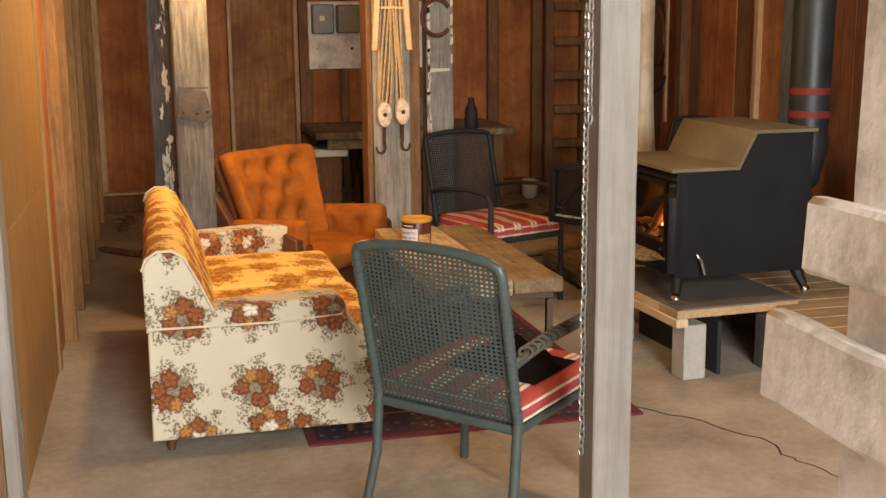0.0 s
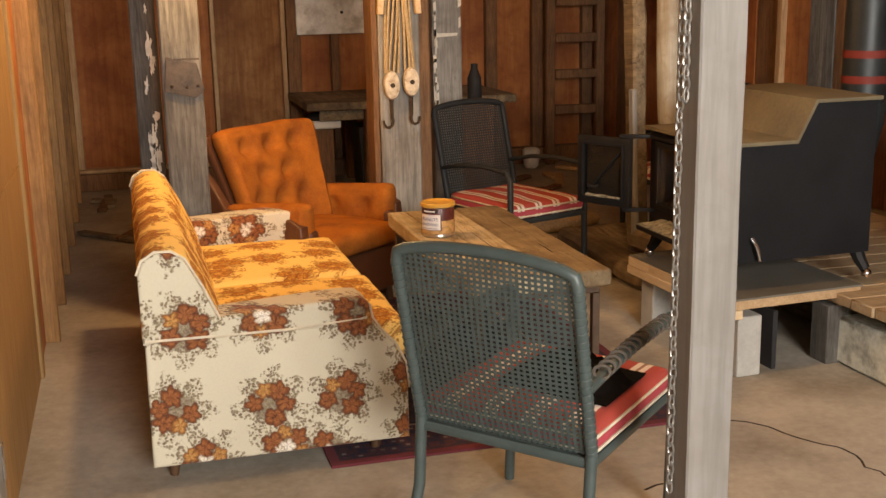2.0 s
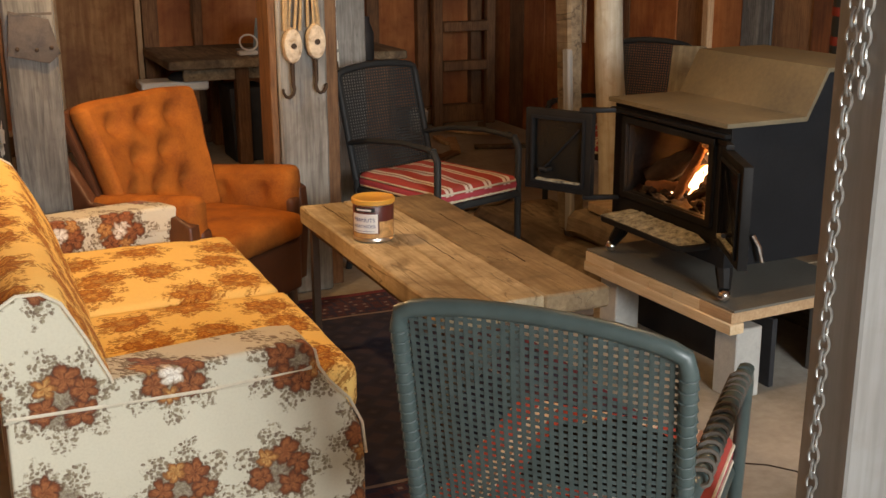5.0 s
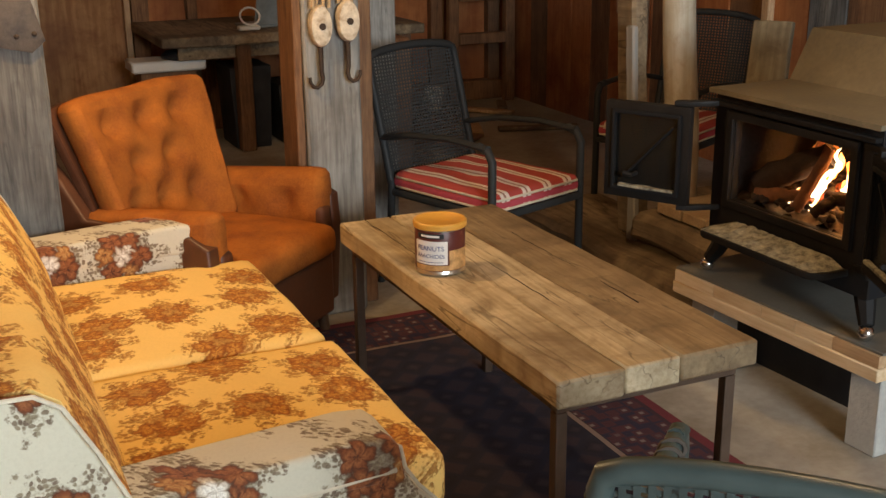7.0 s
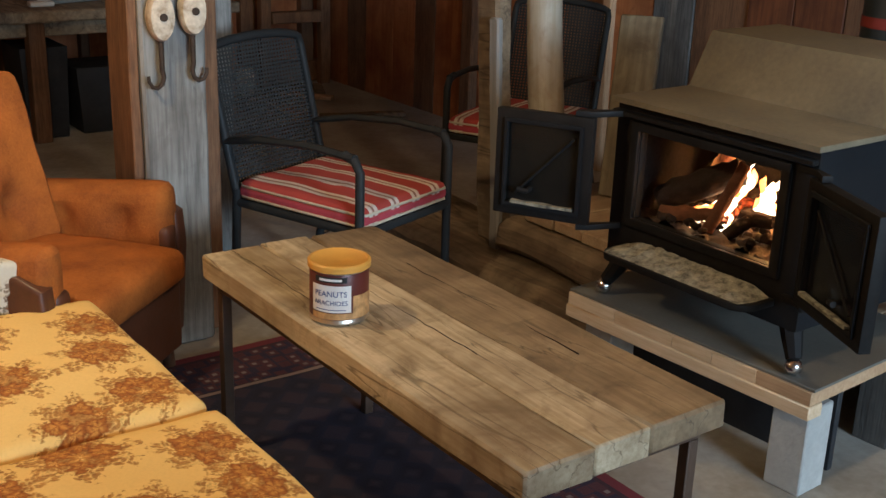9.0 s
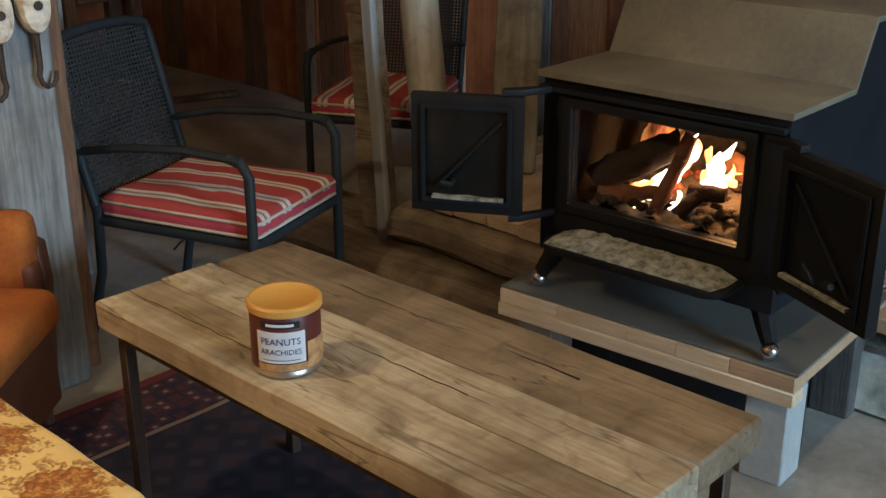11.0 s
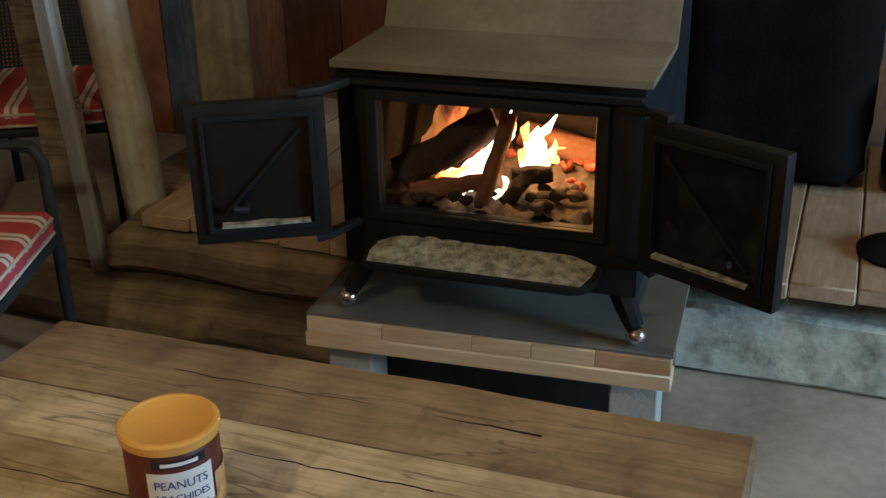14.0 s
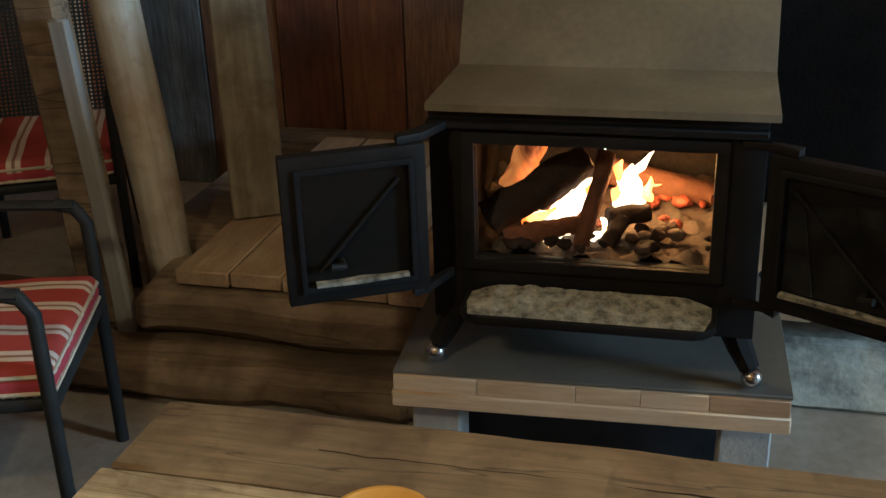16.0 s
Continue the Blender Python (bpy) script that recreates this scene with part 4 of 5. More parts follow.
def can():
    r, h = 0.0620, 0.124
    t = thing("peanut_can", pose(1.022, 4.515, 0.5225) @ pose(0, 0, 0, 0, 0, -48), "round tin of peanuts with gold plastic lid", "can")
    part("body", lathe([(r - 0.004, 0), (r - 0.001, 0.002), (r - 0.001, 0.006), (r - 0.003, 0.009), (r - 0.003, h - 0.016), (r - 0.001, h - 0.014)], 48), CAN_TIN, t)
    part("wrapper", lathe([(r - 0.002, 0.011), (r - 0.0015, 0.012), (r - 0.0015, h - 0.018), (r - 0.002, h - 0.017)], 48), CAN_LABEL, t, "maroon printed wrapper")
    part("lid", lathe([(r - 0.001, h - 0.014), (r + 0.002, h - 0.013), (r + 0.0025, h - 0.002), (r, h + 0.001), (r - 0.005, h + 0.0015), (r - 0.008, h - 0.001), (0.001, h - 0.001)], 48), CAN_GOLD, t, "gold plastic lid")

    def wrap(a0, a1, z0, z1, d, name, mat, label=""):
        own = bmesh.new()
        n = 14
        lo, hi = [], []
        for k in range(n + 1):
            a = radians(a0 + (a1 - a0) * k / n)
            lo.append(own.verts.new(((r + d) * math.sin(a), -(r + d) * math.cos(a), z0)))
            hi.append(own.verts.new(((r + d) * math.sin(a), -(r + d) * math.cos(a), z1)))
        for k in range(n):
            own.faces.new((lo[k], lo[k + 1], hi[k + 1], hi[k]))
        part(name, own, mat, t, label)
    wrap(-40, 40, 0.028, 0.085, 0.0, "name_panel", WHITE, "white name panel")
    wrap(-32, 32, 0.091, 0.103, 0.0, "maker_bar", DARK, "dark bar with the maker's name")
    wrap(-22, 22, 0.0945, 0.0995, 0.0004, "maker_name", WHITE)
    wrap(44, 100, 0.013, 0.062, 0.0, "nut_picture", CAN_NUTS, "printed picture of peanuts")
    wrap(-40, 44, 0.013, 0.026, 0.0, "nut_picture", CAN_NUTS, "printed picture of peanuts")
    for text, size, z in (("PEANUTS", 0.0165, 0.062), ("ARACHIDES", 0.0135, 0.044)):
        bm = words(text, size, pose(0, 0, 0), INK, t)
        for v in bm.verts:
            a, zz = v.co.x / r, v.co.y
            v.co = Vector(((r + 0.0006 + v.co.z) * math.sin(a), -(r + 0.0006 + v.co.z) * math.cos(a), zz + z))
        part("lettering", bm, INK, t, "blue lettering", None)
    wrap(-30, 30, 0.033, 0.0345, 0.0004, "small_print", INK)


can()


# ---- sofa ----
def sofa():
    t = thing("sofa", pose(0, 3.745, 0), "two-seat sofa in cream floral cloth with gold cushions", "sofa")
    L = 1.545
    arm = [(-0.066, 0.062), (-0.062, 0.48), (0.15, 0.482), (0.30, 0.486), (0.52, 0.505), (0.565, 0.512), (0.592, 0.495), (0.60, 0.455), (0.625, 0.415), (0.67, 0.365), (0.700, 0.30), (0.708, 0.22), (0.708, 0.062)]
    for y0, y1 in ((0, 0.13), (L - 0.13, L)):
        bm = prism(arm, "y", y0, y1, 0.012, None, 3)
        a = part("arm", bm, CREAM, t, "rounded arm in cream floral cloth", 50)
        front = [(x, y0 + 0.006 if y0 == 0 else y1 - 0.006, z) for x, z in arm[4:-1]]
        part("piping", tube([(x + 0.004, y, z + 0.004) for x, y, z in front], 0.004, 6), PIPING, a)
    # arm pads bulge over a seam
    for y0, y1 in ((-0.006, 0.136), (L - 0.136, L + 0.006)):
        bm = prism([(0.13, 0.440), (0.13, 0.505), (0.30, 0.515), (0.52, 0.527), (0.572, 0.522), (0.592, 0.505), (0.598, 0.475), (0.55, 0.440)], "y", y0, y1, 0.014, None, 4)
        part("arm_pad", bm, CREAM, t, "padded arm top in cream floral cloth", 50)
        ys = y0 + 0.004 if y0 < 0 else y1 - 0.004
        part("piping", tube([(-0.062, ys, 0.452), (0.12, ys, 0.450), (0.35, ys - 0.003 if y0 < 0 else ys + 0.003, 0.449), (0.585, ys, 0.462)], 0.0045, 6), PIPING, t, "pale piping along the arm seam")
    part("seat_base", box(-0.05, 0.66, 0.132, L - 0.132, 0.065, 0.27, 0.01), CREAM, t)
    part("front_apron", box(0.655, 0.715, 0.134, L - 0.134, 0.075, 0.265, 0.012, seg=2), CREAM, t)
    back = [(-0.068, 0.44), (-0.068, 0.645), (-0.052, 0.685), (-0.015, 0.708), (0.025, 0.707), (0.062, 0.682), (0.105, 0.60), (0.145, 0.51), (0.168, 0.44)]
    # gold back cushions, softly ribbed
    for y0, y1 in ((0.028, 0.77), (0.775, L - 0.03)):
        own = bmesh.new()
        n = 26
        rows = []
        for k in range(n + 1):
            y = y0 + (y1 - y0) * k / n
            e = min(1.0, 6 * min(k, n - k) / n + 0.55)
            rows.append([own.verts.new((x + (0.012 if x > 0 else 0.002) * e + 0.007 * noise.noise(Vector((x * 9, y * 9, z * 8))), y, z + 0.006 * e * (z > 0.6) + 0.004 * noise.noise(Vector((y * 11, z * 7, 2))))) for x, z in back])
        for ra, rb in zip(rows, rows[1:]):
            for j in range(len(back) - 1):
                own.faces.new((ra[j], ra[j + 1], rb[j + 1], rb[j]))
            own.faces.new((ra[-1], ra[0], rb[0], rb[-1]))
        own.faces.new(rows[0][::-1])
        own.faces.new(rows[-1])
        bmesh.ops.subdivide_edges(own, edges=own.edges[:], cuts=1, use_grid_fill=True, smooth=0.6)
        part("back_cushion", own, GOLD, t, "gold floral velvet back cushion", 60)
    for y0, y1 in ((-0.004, 0.026), (L - 0.028, L + 0.002)):
        e = part("back_end_panel", prism(back, "y", y0, y1, 0.009, None, 3), CREAM, t, "cream floral end of the back", 50)
        rim = [(x + (0.004 if x > 0 else -0.003), y0 + 0.002 if y0 < 1 else y1 - 0.002, z + 0.003) for x, z in back[1:]]
        part("piping", tube(rim, 0.004, 6), PIPING, e)
    part("back_frame", box(-0.062, -0.02, 0.03, L - 0.03, 0.065, 0.60, 0.006), CREAM, t)
    part("seat_cushion", pad(0.11, 0.742, 0.125, 0.747, 0.275, 0.405, 0.035, 0.022, 0.05, (), 0.02, 2), GOLD, t, "gold floral velvet seat cushion", 60)
    part("seat_cushion", pad(0.11, 0.728, 0.753, L - 0.135, 0.275, 0.408, 0.035, 0.022, 0.05, (), 0.02, 5), GOLD, t, "gold floral velvet seat cushion", 60)
    for x in (0.0, 0.62):
        for y in (0.09, L - 0.09):
            part("leg", tube([(x, y, 0.064), (x - 0.006, y - 0.006, 0.0)], 0.022, 12, None, False, 0.012), DARK_WOOD, t, "short tapered wooden leg")


sofa()


# ---- armchair ----
def armchair():
    t = thing("armchair", pose(0.693, 5.519, 0) @ pose(0, 0, 0, 0, 0, 220), "buttoned orange velvet armchair with dark brown sides", "armchair")
    # local: faces +y
    # dark brown on base and skirt includes the shade below the seat
    part("seat_base", box(-0.285, 0.285, -0.20, 0.27, 0.10, 0.30, 0.03, seg=3), LEATHER, t, "brown seat base, darkened for shade below the cushion")
    part("seat_cushion", pad(-0.225, 0.225, -0.17, 0.335, 0.295, 0.395, 0.042, 0.018, 0.05, (), 0.02, 4), VELVET, t, "thick orange seat cushion", 60)
    part("front_skirt", box(-0.24, 0.24, 0.272, 0.30, 0.09, 0.29, 0.014, seg=3), LEATHER, t, "brown skirt below the seat, darkened for shade")
    # backrest: widens towards its top, wings curl forward
    tufts = [(x, y) for y in (0.13, 0.25, 0.37) for x in ((-0.15, 0.0, 0.15) if y != 0.25 else (-0.075, 0.075))]
    bk = pad(-0.275, 0.275, 0.0, 0.47, 0, 0.10, 0.045, 0.02, 0.022, tufts, 0.058)
    shell = box(-0.285, 0.285, -0.03, 0.465, -0.045, -0.004, 0.012, seg=2)
    bmesh.ops.subdivide_edges(shell, edges=shell.edges[:], cuts=5, use_grid_fill=True)
    for bm in (bk, shell):
        for v in bm.verts:
            u = v.co.y / 0.47
            curl = (abs(v.co.x) / 0.275) ** 3
            v.co.z += 0.085 * curl * (1 - 0.55 * max(0, u))
            v.co.y += 0.016 * (1 - curl) * u + 0.006 * noise.noise(v.co * 7)
            v.co.x *= 0.93 + 0.20 * max(0, u) ** 1.6
        bm.transform(pose(0.03, -0.195, 0.345) @ pose(0, 0, 0, 0, 0, 180) @ pose(0, 0, 0, 77, 0, 0))
    part("backrest", bk, VELVET, t, "deep-buttoned orange backrest with curled wings", 60)
    part("back_shell", shell, LEATHER, t, "dark brown back panel", 60)
    for s in (-1, 1):
        # arm: buttoned inside, rounded over the top, brown outside
        am = pad(-0.235, 0.235, 0.0, 0.215, 0, 0.105, 0.048, 0.014, 0.022, [(-0.10, 0.12), (0.075, 0.12)], 0.035, s)
        for v in am.verts:
            v.co.y += 0.020 * (v.co.x / 0.235) * (v.co.y / 0.215) * s
        am.transform(pose(s * 0.338, 0.025, 0.318) @ Matrix(((0, 0, -s, 0), (s, 0, 0, 0), (0, 1, 0, 0), (0, 0, 0, 1))) if s > 0 else pose(-0.338, 0.025, 0.318) @ Matrix(((0, 0, 1, 0), (-1, 0, 0, 0), (0, 1, 0, 0), (0, 0, 0, 1))))
        part("armrest", am, VELVET, t, "buttoned orange armrest", 60)
        side = prism([(-0.24, 0.10), (-0.26, 0.30), (-0.30, 0.66), (-0.24, 0.60), (-0.17, 0.50), (0.20, 0.49), (0.262, 0.46), (0.27, 0.36), (0.25, 0.10)], "x", min(s * 0.300, s * 0.352), max(s * 0.300, s * 0.352), 0.014, None, 3)
        part("arm_side", side, LEATHER, t, "dark brown arm side")
        # the arm's front panel is dark brown for the shade on it
        fr = box(min(s * 0.236, s * 0.300), max(s * 0.236, s * 0.300), 0.215, 0.268, 0.10, 0.435, 0.024, seg=3)
        part("arm_front", fr, LEATHER, t, "rounded brown arm front, darkened for shade", 60)
    for x in (-0.25, 0.25):
        for y in (-0.16, 0.23):
            part("leg", tube([(x, y, 0.12), (x * 1.06, y * 1.06, 0)], 0.026, 12, None, False, 0.015), DARK_WOOD, t, "tapered dark wooden leg")


armchair()


# ---- patio chairs ----
def patio_chair(m, label, frame_mat, weave_mat, cord, W=0.211):
    t = thing("patio_chair", m, label, "chair", "patio chairs")
    lean = 0.115

    def back_pt(x, u):
        # u 0 at the seat, 1 at the top; arched top
        return Vector((x, -0.215 - lean * u - 0.015 * math.sin(u * math.pi) * (1 - (x / W) ** 2), 0.375 + 0.445 * u))
    pts = [back_pt(-W, u) for u in (0, 0.25, 0.5, 0.75, 0.96)]
    top = [back_pt(W * math.sin(a), 1) + Vector((0, 0, 0.035 * math.cos(a * 1.0) - 0.004)) for a in [(-1.35 + 2.7 * k / 10) for k in range(11)]]
    pts2 = [back_pt(W, u) for u in (0.96, 0.75, 0.5, 0.25, 0)]
    part("back_frame", tube(pts + top + pts2, 0.0145, 10), frame_mat, t, "dark teal tube frame")
    # woven panel: crossing strips with real gaps
    wv = bmesh.new()

    def strip(line, w, d):
        # flat ribbon along line, w wide in direction d
        a = [wv.verts.new(p + d * w / 2) for p in line]
        b = [wv.verts.new(p - d * w / 2) for p in line]
        for k in range(len(line) - 1):
            wv.faces.new((a[k], a[k + 1], b[k + 1], b[k]))

    def height(x):
        return 1.0 + 0.045 * math.cos(x / W * 1.3)
    nx, nz = 30, 38
    for i in range(nx):
        x = -W + 0.008 + (2 * W - 0.016) * i / (nx - 1)
        strip([back_pt(x, height(x) * k / 8) for k in range(9)], 0.0080, Vector((1, 0, 0)))
    for j in range(nz):
        u = 0.01 + 1.03 * j / (nz - 1)
        xs = [x for x in [-W + 2 * W * k / 10 for k in range(11)] if u <= height(x)]
        if len(xs) > 2:
            strip([back_pt(x, u) + Vector((0, 0.002, 0)) for x in xs], 0.0064, Vector((0, 0, 1)))
    tagged(part("woven_back", wv, weave_mat, t, "open woven back panel", None), kind="stuff")
    # lacing round the frame
    for s in (-1, 1) if cord else ():
        la = bmesh.new()
        for k in range(22):
            p = back_pt(s * W, 0.04 + 0.9 * k / 21)
            ring = [p + Vector((math.cos(q) * 0.0152, math.sin(q) * 0.0152, 0.006 * math.sin(q))) for q in [2 * math.pi * j / 8 for j in range(8)]]
            tube(ring, 0.0017, 4, la, True)
        tagged(part("lacing", la, weave_mat, t), kind="stuff")
    # seat frame
    z = 0.355
    part("seat_frame", tube([(-W, -0.215, z), (-W, 0.30, z), (W, 0.30, z), (W, -0.215, z)], 0.0135, 10, None, True), frame_mat, t)
    sp = bmesh.new()
    for i in range(26):
        y = -0.205 + 0.495 * i / 25
        box(-W, W, y - 0.006, y + 0.006, z + 0.004, z + 0.008, 0, None, sp)
    tagged(part("seat_sling", sp, weave_mat, t, "", None), kind="stuff")
    for s in (-1, 1):
        part("rear_leg", tube([(s * W, -0.215, 0.40), (s * W, -0.225, 0.20), (s * (W + 0.012), -0.275, 0.0)], 0.0145, 10), frame_mat, t)
        part("front_leg", tube([(s * (W + 0.014), 0.295, 0.0), (s * (W + 0.012), 0.295, 0.30), (s * (W + 0.012), 0.295, 0.545), (s * (W + 0.012), 0.275, 0.578), (s * (W + 0.012), 0.235, 0.590)], 0.0145, 10), frame_mat, t)
        am = part("armrest", tube([(s * (W + 0.012), 0.275, 0.586), (s * (W + 0.012), 0.10, 0.594), (s * (W + 0.012), -0.10, 0.578), (s * (W - 0.002), -0.262, 0.545)], 0.016, 10, None, False, None, 0.7), frame_mat, t)
        if not cord:
            continue
        cr = bmesh.new()
        for k in range(14):
            y = -0.20 + 0.40 * k / 13
            p = Vector((s * (W + 0.010), y, 0.588 - 0.10 * max(0, -y) ** 1.3))
            tube([p + Vector((math.cos(q) * 0.0185, 0.006 * math.sin(q + 1), math.sin(q) * 0.0145)) for q in [2 * math.pi * j / 10 for j in range(10)]], 0.0045, 5, cr, True)
        tagged(part("cord_wrapping", cr, BAND, am, "cord wound round the armrest"), kind="stuff")
    cu = pad(-W - 0.001, W + 0.001, -0.205, 0.302, 0.366, 0.432, 0.024, 0.012, 0.03, [(-0.09, -0.06), (0.09, 0.07)], 0.008)
    part("cushion", cu, CUSHION, t, "red and cream striped seat cushion", 60)
    part("cushion_band", box(-W - 0.0025, W + 0.0025, -0.2065, 0.3035, 0.376, 0.414, 0.016, seg=2), CUSHION_SIDE, t, "dark red cushion edge")
    for z in (0.378, 0.413):
        rim = [(-W + 0.012, -0.205), (W - 0.012, -0.205), (W + 0.001, -0.19), (W + 0.001, 0.29), (W - 0.012, 0.302), (-W + 0.012, 0.302), (-W - 0.001, 0.29), (-W - 0.001, -0.19)]
        part("piping", tube([(x, y, z) for x, y in rim], 0.0045, 6, None, True), PIPING, t, "pale piping round the cushion")
    return t


patio_chair(pose(0.890, 3.088, 0.006) @ pose(0, 0, 0, 0, 1.6, -46.5), "dark teal woven-back patio chair with red striped cushion", TEAL, WEAVE, True, 0.228)
c2 = patio_chair(pose(1.705, 5.70, 0) @ pose(0, 0, 0, 0, 0, 199), "patio chair with striped cushion by the table, charcoal for the dim light", SHADED_TEAL, SHADED_WEAVE, False)
c3 = copy_thing(c2, pose(2.93, 6.20, 0) @ pose(0, 0, 0, 0, 0, 117))
c3["label"] = "patio chair with striped cushion behind the log post, charcoal for the dim light"


# dark garment thrown on the near chair
def garment():
    bm = bmesh.new()
    bmesh.ops.create_grid(bm, x_segments=26, y_segments=26, size=0.5)
    for v in bm.verts:
        x, y = v.co.x, v.co.y
        rr = math.hypot(x, y)
        v.co = Vector((x * 0.30, y * 0.26, 0.004 + max(0, 0.5 - rr) * 0.16 + 0.030 * abs(noise.noise(Vector((x * 4, y * 4, 2)))) + 0.014 * abs(noise.noise(Vector((x * 11, y * 11, 6))))))
        if rr > 0.40:
            v.co.z = 0.004 + (v.co.z - 0.004) * max(0, (0.62 - rr) / 0.22)
    g = bmesh.ops.extrude_face_region(bm, geom=bm.faces[:])
    for v in g["geom"]:
        if isinstance(v, bmesh.types.BMVert):
            v.co.z = 0.0
    bm.transform(pose(0.890, 3.088, 0.006) @ pose(0, 0, 0, 0, 1.6, -46.5) @ pose(0.05, 0.06, 0.440))
    solid("dark_garment", bm, BLACK, "black knitted garment thrown on the chair cushion", "garment", "", 70)


garment()

# rug
rg = bmesh.new()
bmesh.ops.create_grid(rg, x_segments=50, y_segments=70, size=0.5)
for v in rg.verts:
    x, y = v.co.x * 1.24, v.co.y * 1.80
    v.co = Vector((x, y, 0.010 + 0.003 * noise.noise(Vector((x * 6, y * 6, 0)))))
ext = bmesh.ops.extrude_edge_only(rg, edges=[e for e in rg.edges if len(e.link_faces) == 1])
for v in ext["geom"]:
    if isinstance(v, bmesh.types.BMVert):
        v.co.z = 0.001
rug = solid("rug", rg, RUG, "dark navy rug with a worn red patterned border", "rug", "", 70)
rug.matrix_world = pose(1.075, 4.62, 0)


# ---- posts ----
def post_near():
    t = thing("support_post", pose(1.092, 2.632, 0), "pale planed square timber post with a hanging chain", "post", "", "structure")
    part("shaft", timber(-0.0515, 0.0515, -0.0515, 0.0515, 0, TOP, 0.0025, 0.25, 0.004), PALE_TIMBER, t)


post_near()


def chain(x, y, top, bottom, name, label, link=0.030):
    t = thing(name, pose(x, y, top), label, "chain")
    n = int((top - bottom) / (link * 0.74))
    for k in range(n):
        z = -k * link * 0.74
        turn = 90 * (k % 2) + 25
        pts = []
        for j in range(12):
            q = 2 * math.pi * j / 12
            pts.append((0.0078 * math.cos(q), 0, 0.5 * link * math.sin(q) * (0.9 + 0.1 * abs(math.sin(q))) - link / 2))
        bm = tube(pts, 0.0024, 5, None, True)
        bm.transform(pose(0.004 * noise.noise(Vector((k * 0.3, 1, 0))), 0.004 * noise.noise(Vector((k * 0.3, 4, 0))), z, 0, 0, turn))
        part("link", bm, GALV, t)


chain(1.030, 2.64, 2.15, 0.32, "hanging_chain", "galvanised link chain hanging down the timber post")
chain(1.027, 2.612, 2.15, 1.18, "hanging_chain", "shorter length of link chain on the timber post")


def post_west():
    t = thing("support_post", pose(0, 0, 0), "old post of dark and grey boards with flaking paint", "post", "", "structure")
    part("back_board", timber(-0.015, 0.095, 5.70, 5.80, 0, TOP, 0.003, 0.12, 0.006, 3), DARK_GREY_TIMBER, t, "dark board")
    part("front_board", timber(0.093, 0.256, 5.37, 5.45, 0, TOP, 0.005, 0.12, 0.008, 8), MID_GREY_TIMBER, t, "weathered grey board")
    rr = random.Random(11)
    for k in range(20):
        z = rr.uniform(0.56, 1.58)
        x = rr.gauss(0.058, 0.010)
        w, h = rr.uniform(0.006, 0.017), rr.uniform(0.018, 0.075)
        n = 19
        poly = []
        for j in range(n):
            q = rr.uniform(0.35, 1.15)
            poly.append((x + w * math.cos(2 * math.pi * j / n) * q, z + h * math.sin(2 * math.pi * j / n) * q))
        part("paint_flake", prism(poly, "y", 5.693, 5.70), FLAKE, t, "flake of white paint", None)
    pl = prism([(0.115, 1.16), (0.235, 1.13), (0.262, 1.02), (0.225, 0.99), (0.10, 1.02)], "y", 5.352, 5.364, 0.002)
    p = part("metal_plate", pl, OLD_PLATE, t, "old metal strap plate")
    for x, z in ((0.13, 1.04), (0.19, 1.035), (0.235, 1.04)):
        part("bolt", ball(0.007, (x, 5.350, z), None, (1, 0.6, 1), 2), RUST, p)
    part("strap", box(0.12, 0.245, 5.350, 5.352, 1.145, 1.153, 0, pose(0, 0, 0)), OLD_PLATE, t, "thin metal strip")


post_west()


